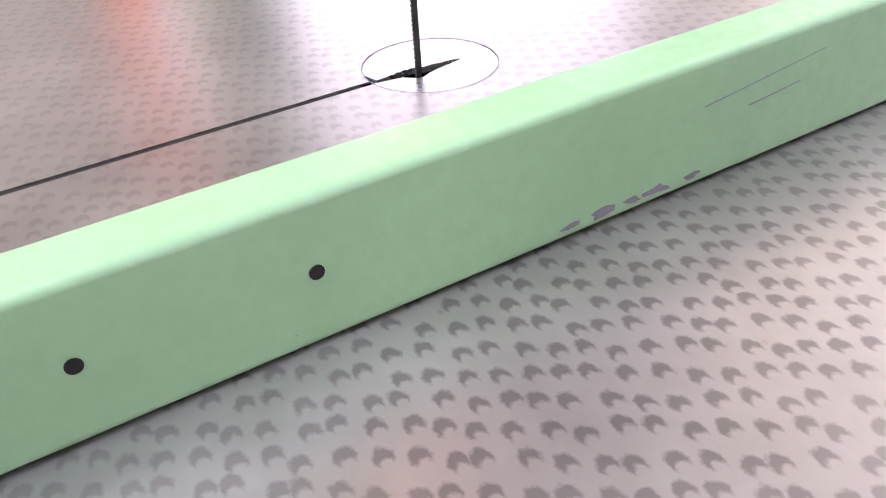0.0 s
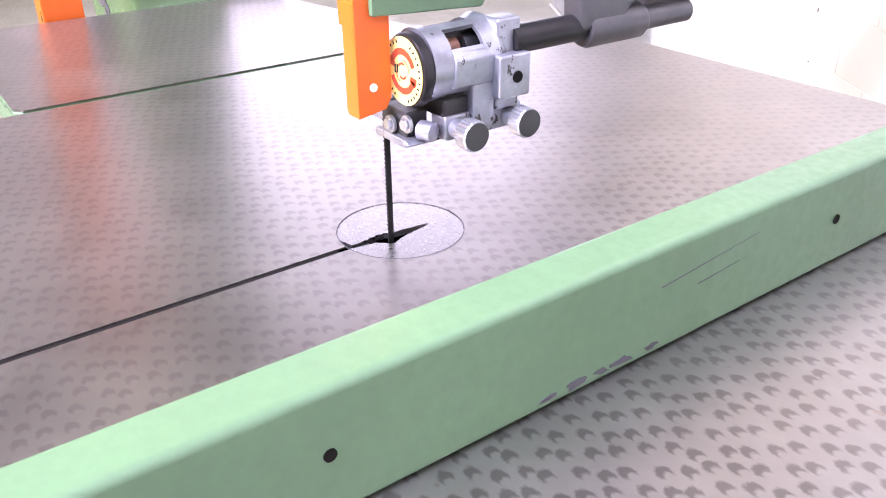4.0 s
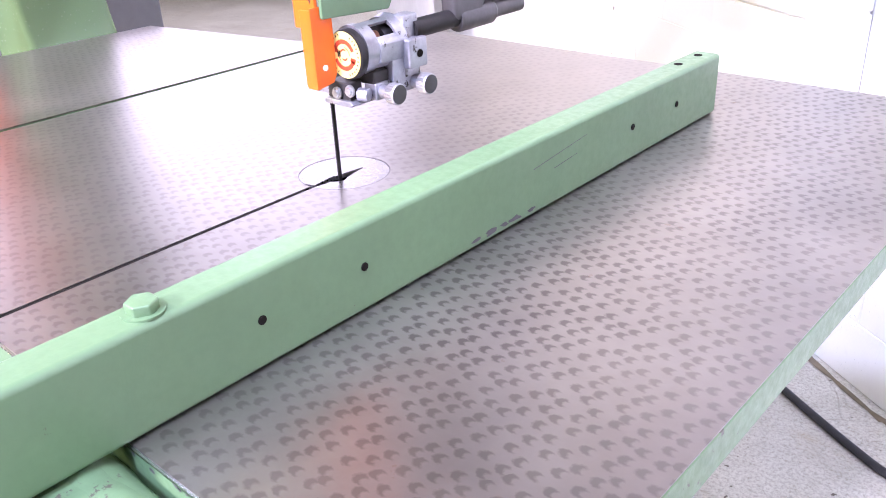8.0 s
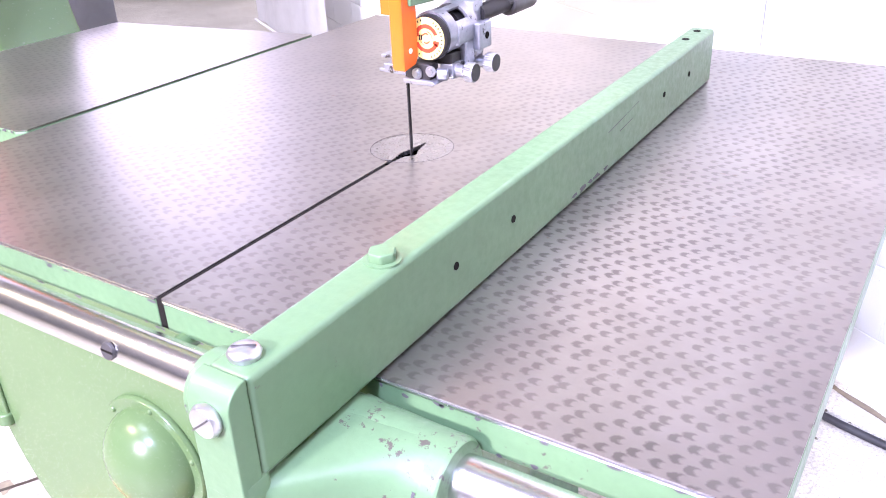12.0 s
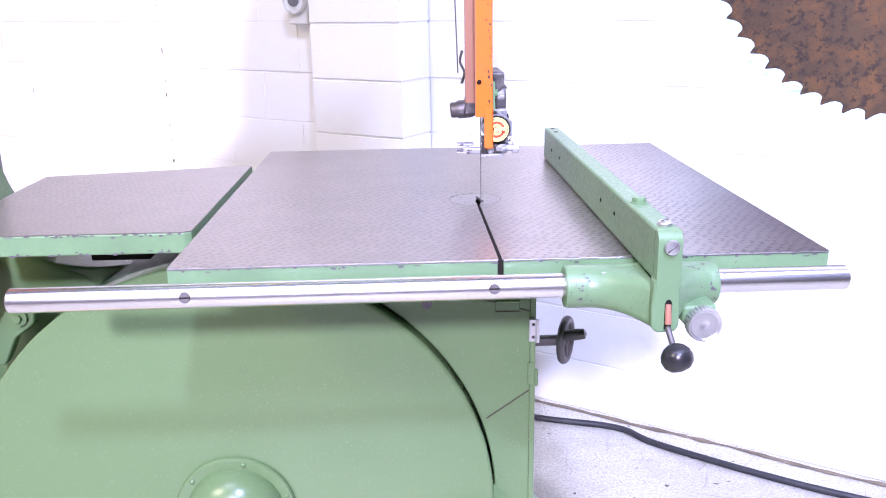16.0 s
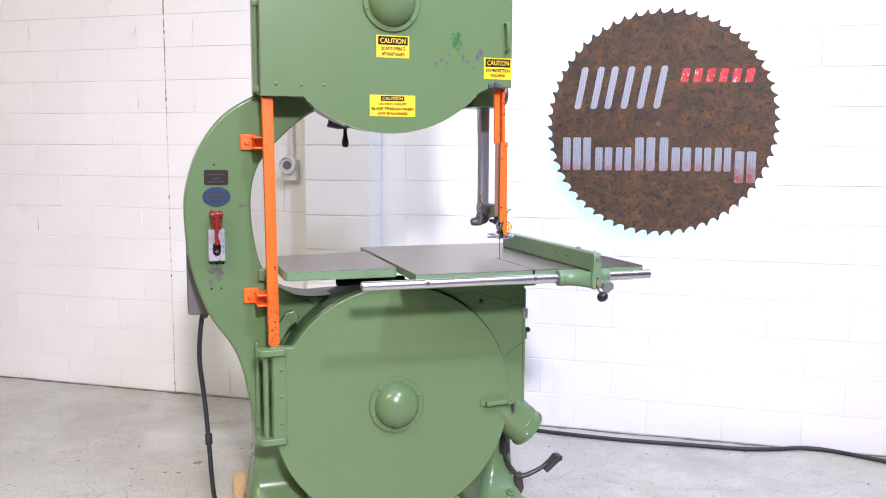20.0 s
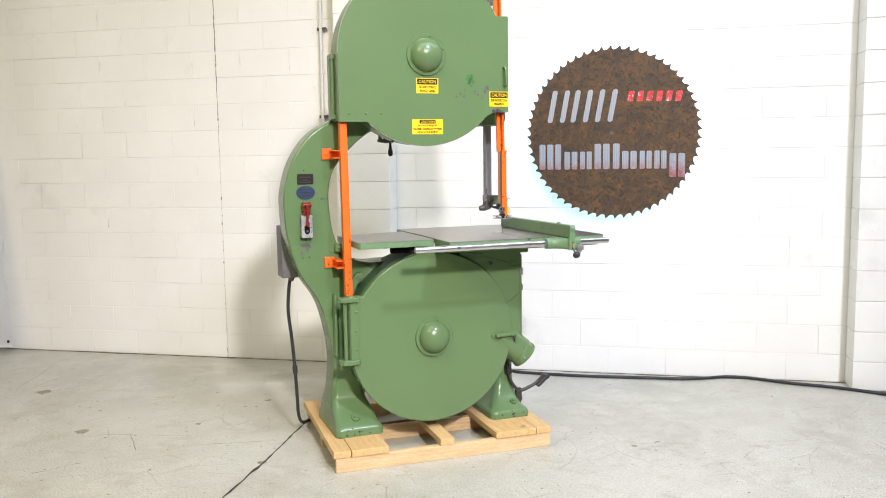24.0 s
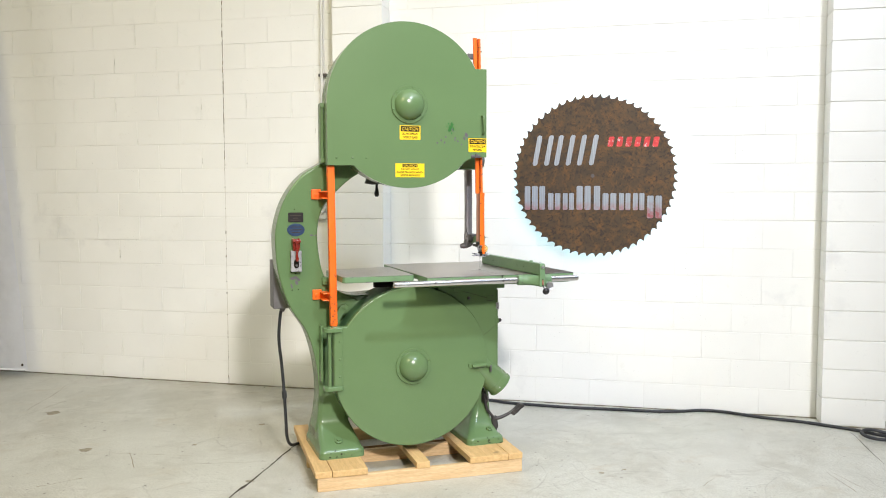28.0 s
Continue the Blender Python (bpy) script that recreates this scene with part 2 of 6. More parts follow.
def concrete():
    """Worn concrete: clouds, yellowed patches, smudges, curved scratches and small dark spots."""
    m, nt, bsdf = nodes_of("polished_concrete")
    co = nt.nodes.new("ShaderNodeTexCoord").outputs["Object"]
    big, mid, fine = noise_tex(nt, 0.55, 6, 0.62), noise_tex(nt, 3.2, 8, 0.7), noise_tex(nt, 110, 5, 0.75)
    col = mix(nt, ramp(nt, big, 0.36, 0.66), (0.41, 0.402, 0.335), (0.575, 0.57, 0.495))
    col = mix(nt, ramp(nt, mid, 0.42, 0.62, 0, 0.7), col, (0.65, 0.645, 0.575))
    col = mix(nt, ramp(nt, noise_tex(nt, 1.7, 7, 0.7), 0.53, 0.66, 0, 0.55), col, (0.36, 0.335, 0.26))
    col = mix(nt, ramp(nt, fine, 0.45, 0.66, 0, 0.8), col, (0.25, 0.235, 0.185))
    for scale, turn, stretch, lo, hi, amount in ((2.2, 12, (1.0, 1.7, 1), 0.56, 0.66, 0.42), (9.0, -40, (1.8, 0.8, 1), 0.585, 0.66, 0.45), (24.0, 63, (0.5, 4.0, 1), 0.60, 0.64, 0.60), (42.0, -12, (0.35, 5.0, 1), 0.61, 0.65, 0.60)):
        mp = nt.nodes.new("ShaderNodeMapping")
        mp.inputs["Rotation"].default_value = (0, 0, radians(turn))
        link(nt, co, mp.inputs["Vector"])
        scuff = noise_tex(nt, scale, 10, 0.82, vec=mp.outputs["Vector"], stretch=stretch)
        col = mix(nt, ramp(nt, scuff, lo, hi, 0, amount), col, (0.19, 0.165, 0.115))
    smear = noise_tex(nt, 3.0, 8, 0.75, stretch=(0.8, 1.5, 1))
    col = mix(nt, ramp(nt, smear, 0.57, 0.70, 0, 0.45), col, (0.37, 0.29, 0.17))
    col = mix(nt, ramp(nt, noise_tex(nt, 190.0, 4, 0.7), 0.57, 0.66, 0, 0.55), col, (0.22, 0.205, 0.16))
    flake = noise_tex(nt, 48.0, 6, 0.8, stretch=(1.0, 2.2, 1))
    col = mix(nt, ramp(nt, flake, 0.62, 0.66, 0, 0.6), col, (0.62, 0.61, 0.55))
    col = mix(nt, ramp(nt, noise_tex(nt, 60.0, 6, 0.8, stretch=(2.4, 0.8, 1)), 0.60, 0.65, 0, 0.6), col, (0.20, 0.18, 0.13))
    for scale, seed, width in ((0.9, 3.1, 0.0050), (1.6, 11.7, 0.0075), (2.7, 23.3, 0.0100), (4.1, 41.9, 0.013)):
        bend = nt.nodes.new("ShaderNodeTexNoise")
        bend.inputs["Scale"].default_value = 1.1
        link(nt, co, bend.inputs["Vector"])
        off = nt.nodes.new("ShaderNodeVectorMath")
        off.operation = "MULTIPLY_ADD"
        off.inputs[1].default_value = (0.55, 0.55, 0)
        link(nt, bend.outputs["Color"], off.inputs[0])
        link(nt, co, off.inputs[2])
        shift = nt.nodes.new("ShaderNodeVectorMath")
        shift.operation = "ADD"
        shift.inputs[1].default_value = (seed, seed * 0.7, 0)
        link(nt, off.outputs[0], shift.inputs[0])
        cell = nt.nodes.new("ShaderNodeTexVoronoi")
        cell.voronoi_dimensions, cell.feature = "2D", "DISTANCE_TO_EDGE"
        cell.inputs["Scale"].default_value = scale
        link(nt, shift.outputs[0], cell.inputs["Vector"])
        mask = ramp(nt, noise_tex(nt, 2.3, 6, 0.75, vec=shift.outputs[0]), 0.50, 0.60)
        col = mix(nt, calc(nt, "MULTIPLY", ramp(nt, cell.outputs["Distance"], width * 0.5, width, 0.45, 0.0), mask), col, (0.20, 0.18, 0.14))
    col = mix(nt, ramp(nt, noise_tex(nt, 31.0, 3, 0.5), 0.69, 0.715), col, (0.09, 0.075, 0.05))
    link(nt, col, bsdf.inputs["Base Color"])
    link(nt, ramp(nt, mid, 0.3, 0.7, 0.32, 0.52), bsdf.inputs["Roughness"])
    bumped(nt, bsdf, fine, 0.2, 0.001)
    return m


def wood(name, a, b, along):
    m, nt, bsdf = nodes_of(name)
    info = nt.nodes.new("ShaderNodeObjectInfo").outputs["Random"]
    co = nt.nodes.new("ShaderNodeTexCoord").outputs["Object"]
    off = nt.nodes.new("ShaderNodeVectorMath")
    off.operation = "ADD"
    comb = nt.nodes.new("ShaderNodeCombineXYZ")
    for i in range(3):
        link(nt, calc(nt, "MULTIPLY", info, 7.3), comb.inputs[i])
    link(nt, co, off.inputs[0])
    link(nt, comb.outputs[0], off.inputs[1])
    st = {"x": (1.2, 14, 14), "y": (14, 1.2, 14)}[along]
    grain = noise_tex(nt, 4.0, 6, 0.65, vec=off.outputs[0], stretch=st)
    fine = noise_tex(nt, 22.0, 4, 0.7, vec=off.outputs[0], stretch=st)
    knots = nt.nodes.new("ShaderNodeTexVoronoi")
    knots.inputs["Scale"].default_value = 5.0
    link(nt, off.outputs[0], knots.inputs["Vector"])
    col = mix(nt, ramp(nt, grain, 0.35, 0.68), a, b)
    col = mix(nt, ramp(nt, fine, 0.42, 0.70, 0, 0.65), col, tuple(c * 0.62 for c in a))
    col = mix(nt, ramp(nt, knots.outputs["Distance"], 0.045, 0.11, 0.75, 0.0), col, tuple(c * 0.42 for c in a))
    col = mix(nt, calc(nt, "MULTIPLY", info, 0.35), col, tuple(c * 0.85 for c in b))
    link(nt, col, bsdf.inputs["Base Color"])
    bsdf.inputs["Roughness"].default_value = 0.62
    bumped(nt, bsdf, fine, 0.3, 0.001)
    return m


def scraped_steel():
    """Ground table steel with rows of crescent scraping marks."""
    m, nt, bsdf = nodes_of("scraped_table_steel")
    co = nt.nodes.new("ShaderNodeTexCoord").outputs["Object"]
    mp = nt.nodes.new("ShaderNodeMapping")
    mp.inputs["Scale"].default_value = (70, 90, 1)
    mp.inputs["Rotation"].default_value = (0, 0, radians(28))
    link(nt, co, mp.inputs["Vector"])
    vor = nt.nodes.new("ShaderNodeTexVoronoi")
    vor.voronoi_dimensions = "2D"
    vor.inputs["Scale"].default_value, vor.inputs["Randomness"].default_value = 1.0, 0.42
    link(nt, mp.outputs["Vector"], vor.inputs["Vector"])
    rel = nt.nodes.new("ShaderNodeVectorMath")
    rel.operation = "SUBTRACT"
    link(nt, mp.outputs["Vector"], rel.inputs[0])
    link(nt, vor.outputs["Position"], rel.inputs[1])
    flat = nt.nodes.new("ShaderNodeVectorMath")
    flat.operation = "MULTIPLY"
    flat.inputs[1].default_value = (1, 1, 0)
    link(nt, rel.outputs[0], flat.inputs[0])

    def far(dx, dy):
        s = nt.nodes.new("ShaderNodeVectorMath")
        s.operation = "DISTANCE"
        s.inputs[1].default_value = (dx, dy, 0)
        link(nt, flat.outputs[0], s.inputs[0])
        return s.outputs["Value"]

    edge = ramp(nt, noise_tex(nt, 260, 3, 0.6, vec=co), 0.3, 0.7, -0.07, 0.07)
    ring = calc(nt, "MULTIPLY", ramp(nt, calc(nt, "ADD", far(0, 0), edge), 0.27, 0.40, 1, 0), ramp(nt, calc(nt, "ADD", far(0.24, 0.13), edge), 0.17, 0.30, 0, 1))
    patch = noise_tex(nt, 3.0, 4, 0.6, vec=co)
    cloud = noise_tex(nt, 9.0, 6, 0.7, vec=co)
    fine = noise_tex(nt, 400, 3, 0.6, vec=co, stretch=(1, 0.08, 1))
    mark = calc(nt, "MULTIPLY", ring, ramp(nt, patch, 0.30, 0.60, 0.30, 1.0))
    col = mix(nt, ramp(nt, cloud, 0.35, 0.7), (0.345, 0.316, 0.290), (0.445, 0.412, 0.380))
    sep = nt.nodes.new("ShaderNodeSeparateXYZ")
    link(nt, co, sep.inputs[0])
    # Scraping marks strengthen and the steel darkens towards +x.
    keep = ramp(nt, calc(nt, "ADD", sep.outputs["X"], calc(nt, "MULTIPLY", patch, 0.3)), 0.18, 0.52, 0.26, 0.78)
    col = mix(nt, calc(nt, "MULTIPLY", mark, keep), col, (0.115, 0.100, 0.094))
    right_dark = ramp(nt, calc(nt, "ADD", sep.outputs["X"], calc(nt, "MULTIPLY", patch, 0.22)), 0.40, 0.57, 0.0, 0.72)
    col = mix(nt, right_dark, col, (0.135, 0.122, 0.122))
    rust = noise_tex(nt, 46, 4, 0.6, vec=co)
    col = mix(nt, ramp(nt, rust, 0.70, 0.76, 0, 0.5), col, (0.25, 0.13, 0.07))
    link(nt, col, bsdf.inputs["Base Color"])
    bsdf.inputs["Metallic"].default_value = 0.90
    rgh = calc(nt, "ADD", ramp(nt, cloud, 0.3, 0.7, 0.29, 0.37), calc(nt, "MULTIPLY", mark, 0.03))
    link(nt, rgh, bsdf.inputs["Roughness"])
    bumped(nt, bsdf, calc(nt, "ADD", calc(nt, "MULTIPLY", mark, -0.25), calc(nt, "MULTIPLY", fine, 0.03)), 0.05, 0.0004)
    return m


def rusty_plate():
    m, nt, bsdf = nodes_of("rusted_saw_plate")
    a, b, c = noise_tex(nt, 2.6, 6, 0.65), noise_tex(nt, 13, 7, 0.7), noise_tex(nt, 55, 4, 0.7)
    col = mix(nt, ramp(nt, a, 0.35, 0.65), (0.046, 0.030, 0.018), (0.092, 0.054, 0.025))
    col = mix(nt, ramp(nt, b, 0.45, 0.68, 0, 0.85), col, (0.185, 0.090, 0.028))
    col = mix(nt, ramp(nt, noise_tex(nt, 22, 8, 0.75), 0.55, 0.61, 0, 0.85), col, (0.030, 0.021, 0.018))
    col = mix(nt, ramp(nt, c, 0.53, 0.61, 0, 0.8), col, (0.030, 0.022, 0.017))
    link(nt, col, bsdf.inputs["Base Color"])
    bsdf.inputs["Metallic"].default_value = 0.15
    link(nt, ramp(nt, b, 0.3, 0.7, 0.5, 0.75), bsdf.inputs["Roughness"])
    bumped(nt, bsdf, b, 0.3, 0.002)
    return m


def corrugated(name, top, foot, z0, z1):
    """Bright corrugated metal, tinted towards its lower edge; a red tint paints reflected light."""
    m, nt, bsdf = nodes_of(name)
    co = nt.nodes.new("ShaderNodeTexCoord").outputs["Object"]
    sep = nt.nodes.new("ShaderNodeSeparateXYZ")
    link(nt, co, sep.inputs[0])
    wave = calc(nt, "SINE", calc(nt, "MULTIPLY", sep.outputs["X"], 520.0))
    blot = noise_tex(nt, 16, 5, 0.7, vec=co)
    tint = calc(nt, "MULTIPLY", ramp(nt, sep.outputs["Z"], z0, z1, 1, 0), ramp(nt, blot, 0.35, 0.6))
    col = mix(nt, tint, top, foot)
    col = mix(nt, ramp(nt, wave, -1, 1, 0, 0.35), col, tuple(v * 0.45 for v in top))
    link(nt, col, bsdf.inputs["Base Color"])
    bsdf.inputs["Metallic"].default_value, bsdf.inputs["Roughness"].default_value = 0.45, 0.28
    bumped(nt, bsdf, wave, 0.5, 0.002)
    return m


CONCRETE = concrete()
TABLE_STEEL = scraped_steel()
RUST = rusty_plate()
PINE_X = wood("pine_lumber", (0.60, 0.39, 0.19), (0.80, 0.59, 0.34), "x")
PINE_Y = wood("pine_board", (0.58, 0.36, 0.14), (0.78, 0.53, 0.25), "y")
PLY = wood("brown_board", (0.33, 0.20, 0.10), (0.43, 0.29, 0.16), "x")
SILVER = corrugated("corrugated_silver", (0.56, 0.60, 0.66), (0.46, 0.50, 0.56), -0.2, 0.0)
SILVER_RED_GLOW = corrugated("corrugated_silver_red_glow", (0.56, 0.61, 0.68), (0.55, 0.15, 0.16), -0.265, -0.185)
LETTER_RED = surface("red_enamel_letter", (0.62, 0.05, 0.05), 0.4, vary=0.35, big=25, chips=(0.6, 0.5, 0.5), chip_at=0.68, chip_scale=40)


def glowing(name, colour, strength):
    m, nt, bsdf = nodes_of(name)
    bsdf.inputs["Base Color"].default_value = (*colour, 1)
    bsdf.inputs["Emission Color"].default_value = (*colour, 1)
    bsdf.inputs["Emission Strength"].default_value = strength
    return m


LED = glowing("led_strip", (0.50, 0.84, 1.0), 34.0)


# ---- mesh helpers ----
def sharp_edges(bm, degrees=30):
    return [e for e in bm.edges if len(e.link_faces) == 2 and e.calc_face_angle(0) > radians(degrees)]


def bevelled(bm, width, segments=2, degrees=30):
    if width:
        bmesh.ops.bevel(bm, geom=sharp_edges(bm, degrees), offset=width, segments=segments, profile=0.5, affect="EDGES", clamp_overlap=True)
    return bm


def box(x0, x1, y0, y1, z0, z1, bev=0.0, seg=2):
    bm = bmesh.new()
    bmesh.ops.create_cube(bm, size=1)
    for v in bm.verts:
        v.co = Vector(((x0 + x1) / 2 + v.co.x * (x1 - x0), (y0 + y1) / 2 + v.co.y * (y1 - y0), (z0 + z1) / 2 + v.co.z * (z1 - z0)))
    return bevelled(bm, bev, seg)


def prism(outline, y0, y1, bev=0.0, seg=2, axis="y"):
    """An outline of (x, z), or (x, y) for axis z, or (y, z) for axis x, drawn out from y0 to y1."""
    bm = bmesh.new()
    put = {"y": lambda p, d: (p[0], d, p[1]), "z": lambda p, d: (p[0], p[1], d), "x": lambda p, d: (d, p[0], p[1])}[axis]
    a = [bm.verts.new(put(p, y0)) for p in outline]
    b = [bm.verts.new(put(p, y1)) for p in outline]
    bm.faces.new(a)
    bm.faces.new(b[::-1])
    for i in range(len(a)):
        j = (i + 1) % len(a)
        bm.faces.new((a[i], b[i], b[j], a[j]))
    bmesh.ops.recalc_face_normals(bm, faces=bm.faces)
    return bevelled(bm, bev, seg, 24)


def lathe(profile, origin, axis, seg=32):
    """A profile of (radius, height) turned about axis through origin."""
    bm = bmesh.new()
    q = Vector((0, 0, 1)).rotation_difference(Vector(axis).normalized())
    rings = []
    for r, h in profile:
        if r < 1e-6:
            rings.append([bm.verts.new(Vector(origin) + q @ Vector((0, 0, h)))])
        else:
            rings.append([bm.verts.new(Vector(origin) + q @ Vector((r * math.cos(k * math.tau / seg), r * math.sin(k * math.tau / seg), h))) for k in range(seg)])
    for a, b in zip(rings, rings[1:]):
        for k in range(seg):
            j = (k + 1) % seg
            if len(a) == 1 and len(b) > 1:
                bm.faces.new((a[0], b[k], b[j]))
            elif len(b) == 1 and len(a) > 1:
                bm.faces.new((a[k], a[j], b[0]))
            elif len(a) > 1:
                bm.faces.new((a[k], a[j], b[j], b[k]))
    for ring in (rings[0], rings[-1]):
        if len(ring) > 2:
            bm.faces.new(ring)
    bmesh.ops.recalc_face_normals(bm, faces=bm.faces)
    return bm


def rod(p0, p1, r, seg=24, edge=0.0):
    p0, p1 = Vector(p0), Vector(p1)
    n = (p1 - p0).length
    e = min(edge, r * 0.6)
    prof = [(r, 0), (r, n)] if not e else [(r - e, 0), (r, e), (r, n - e), (r - e, n)]
    return lathe(prof, p0, p1 - p0, seg)


def smooth_path(points, steps=8):
    pts = [Vector(p) for p in points]
    out = []
    for i in range(len(pts) - 1):
        p0, p1, p2, p3 = pts[max(i - 1, 0)], pts[i], pts[i + 1], pts[min(i + 2, len(pts) - 1)]
        for s in range(steps):
            t = s / steps
            out.append(0.5 * (2 * p1 + (p2 - p0) * t + (2 * p0 - 5 * p1 + 4 * p2 - p3) * t * t + (3 * p1 - p0 - 3 * p2 + p3) * t ** 3))
    return out + [pts[-1]]


def sweep(points, r, seg=10, steps=8, radii=None):
    path = smooth_path(points, steps) if steps else [Vector(p) for p in points]
    bm, rings = bmesh.new(), []
    up = Vector((0.13, 0.21, 0.97))
    for i, p in enumerate(path):
        d = (path[min(i + 1, len(path) - 1)] - path[max(i - 1, 0)]).normalized()
        side = d.cross(up)
        side = side.normalized() if side.length > 1e-4 else Vector((1, 0, 0))
        top = side.cross(d)
        up = top
        rr = r if radii is None else radii[0] + (radii[1] - radii[0]) * i / (len(path) - 1)
        rings.append([bm.verts.new(p + rr * (math.cos(k * math.tau / seg) * side + math.sin(k * math.tau / seg) * top)) for k in range(seg)])
    for a, b in zip(rings, rings[1:]):
        for k in range(seg):
            bm.faces.new((a[k], a[(k + 1) % seg], b[(k + 1) % seg], b[k]))
    bm.faces.new(rings[0])
    bm.faces.new(rings[-1])
    bmesh.ops.recalc_face_normals(bm, faces=bm.faces)
    return bm


def joined(*bms):
    out = bms[0]
    for other in bms[1:]:
        me = bpy.data.meshes.new("tmp")
        other.to_mesh(me)
        out.from_mesh(me)
        bpy.data.meshes.remove(me)
        other.free()
    return out


def moved(bm, m):
    bmesh.ops.transform(bm, matrix=m, verts=bm.verts)
    return bm


def hexagon(p, axis, r, h, bev=0.0012):
    return bevelled(lathe([(r, 0), (r, h)], p, axis, 6), bev, 1)


def dome(p, axis, r, h, seg=32, rings=8):
    prof = [(r * math.cos(k * math.pi / 2 / rings), h * math.sin(k * math.pi / 2 / rings)) for k in range(rings + 1)]
    prof[-1] = (0, h)
    return lathe(prof, p, axis, seg)


def weighted_normals(me, least):
    """Smooth shading in which each flat face keeps its own normal and narrow bevels blend between."""
    around = [[] for _ in me.vertices]
    normals = [p.normal.copy() for p in me.polygons]
    sizes = [p.area for p in me.polygons]
    for i, p in enumerate(me.polygons):
        p.use_smooth = True
        for v in p.vertices:
            around[v].append(i)
    out = []
    for i, p in enumerate(me.polygons):
        n = normals[i]
        for v in p.vertices:
            s = Vector()
            for f in around[v]:
                if normals[f].dot(n) > least:
                    s += normals[f] * sizes[f]
            out.append(s.normalized() if s.length > 0 else n)
    me.normals_split_custom_set(out)


def finish(name, bm, material, angle=50):
    me = bpy.data.meshes.new(name)
    bm.to_mesh(me)
    bm.free()
    me.materials.append(material)
    weighted_normals(me, math.cos(radians(angle)))
    return me


def part(name, bm, material, parent=None, label="", angle=50):
    ob = new(name, finish(name, bm, material, angle))
    if parent is not None:
        ob.parent = parent
        ob.matrix_parent_inverse = parent.matrix_world.inverted()
    return tagged(ob, label) if label else ob


def thing(name, base, label, category, group="", kind=""):
    ob = new(name)
    ob.location = base
    ob.empty_display_size = 0.05
    bpy.context.view_layer.update()
    return tagged(ob, label, category, group, kind)


def text_mesh(body, width, height, m, spacing=1.0, bold=0.0):
    """A line of the built-in font as a flat mesh, fitted to a width and height, in the plane of m."""
    cu = bpy.data.curves.new("lettering", "FONT")
    cu.body, cu.align_x, cu.align_y, cu.space_character, cu.offset = body, "CENTER", "CENTER", spacing, bold
    cu.extrude = 0.0
    ob = bpy.data.objects.new("lettering", cu)
    me = bpy.data.meshes.new_from_object(ob)
    bm = bmesh.new()
    bm.from_mesh(me)
    bpy.data.objects.remove(ob)
    bpy.data.meshes.remove(me)
    xs, ys = [v.co.x for v in bm.verts], [v.co.y for v in bm.verts]
    cx, cy, w, h = (min(xs) + max(xs)) / 2, (min(ys) + max(ys)) / 2, max(xs) - min(xs), max(ys) - min(ys)
    for v in bm.verts:
        v.co = Vector(((v.co.x - cx) * width / w, (v.co.y - cy) * height / h, 0))
    return moved(bm, m)


# ---- the room ----
WALL_AT, WALL_TURN = Vector((-1.255, 2.92, 0)), -33.35
ON_WALL = Matrix.Translation(WALL_AT) @ pose(0, 0, 0, 0, 0, WALL_TURN)  # x along the wall, -y into the room
ROOM_H = 6.4


def wall_point(u, v, z):
    return ON_WALL @ Vector((u, -v, z))


floor = part("floor", box(-8, 8, -9, 8, -0.2, 0), CONCRETE)
tagged(floor, "worn grey polished concrete floor with stains and scuffs", "floor", kind="structure")
# Added unseen ceiling, set above the lamps; dark grey to limit bounce.
ceiling = part("ceiling", box(-8, 8, -9, 8, ROOM_H, ROOM_H + 0.15), CEIL)
tagged(ceiling, "added grey ceiling, out of view", "ceiling", kind="structure")
wall_back = part("wall_back", moved(box(-6, 9, 0.0112, 0.2, 0, ROOM_H), ON_WALL), MORTAR)
tagged(wall_back, "white painted concrete block wall", "wall", kind="structure")
# Added unseen walls close the room; their grey keeps bounce light down.
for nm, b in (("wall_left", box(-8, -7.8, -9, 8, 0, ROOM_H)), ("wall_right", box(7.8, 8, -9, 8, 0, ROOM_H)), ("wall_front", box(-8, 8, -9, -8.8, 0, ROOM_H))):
    tagged(part(nm, b, WALL_PLAIN), "added grey wall, out of view", "wall", kind="structure")


# ---- band saw: frame and guards ----
saw = thing("band_saw", (-0.45, 0.5, 0.113), "large green vertical band saw with orange blade guards on a pallet", "band saw")


def arc(cx, cz, r, a0, a1, n):
    return [(cx + r * math.cos(radians(a0 + (a1 - a0) * k / n)), cz + r * math.sin(radians(a0 + (a1 - a0) * k / n))) for k in range(n + 1)]


def spline2(points, steps=5):
    return [(p.x, p.z) for p in smooth_path([(x, 0, z) for x, z in points], steps)]


outer = spline2([(-0.797, 1.855), (-0.910, 1.795), (-1.045, 1.711), (-1.141, 1.580), (-1.189, 1.431), (-1.195, 1.306), (-1.178, 1.148), (-1.119, 0.971), (-1.024, 0.818), (-0.975, 0.647), (-0.957, 0.480), (-0.968, 0.330), (-0.985, 0.230)])
inner = spline2([(-0.600, 0.86), (-0.72, 0.99), (-0.80, 1.030), (-0.875, 1.075), (-0.924, 1.153), (-0.950, 1.287), (-0.953, 1.418), (-0.921, 1.529), (-0.836, 1.630), (-0.731, 1.715), (-0.56, 1.80)])
part("frame", prism(outer + [(-0.80, 0.22), (-0.74, 0.5)] + inner + [(-0.36, 2.0), (-0.42, 2.25), (-0.58, 2.2)], 0.455, 0.62, 0.018, 4), GREEN_CAST, saw, "green cast-iron C-shaped frame")
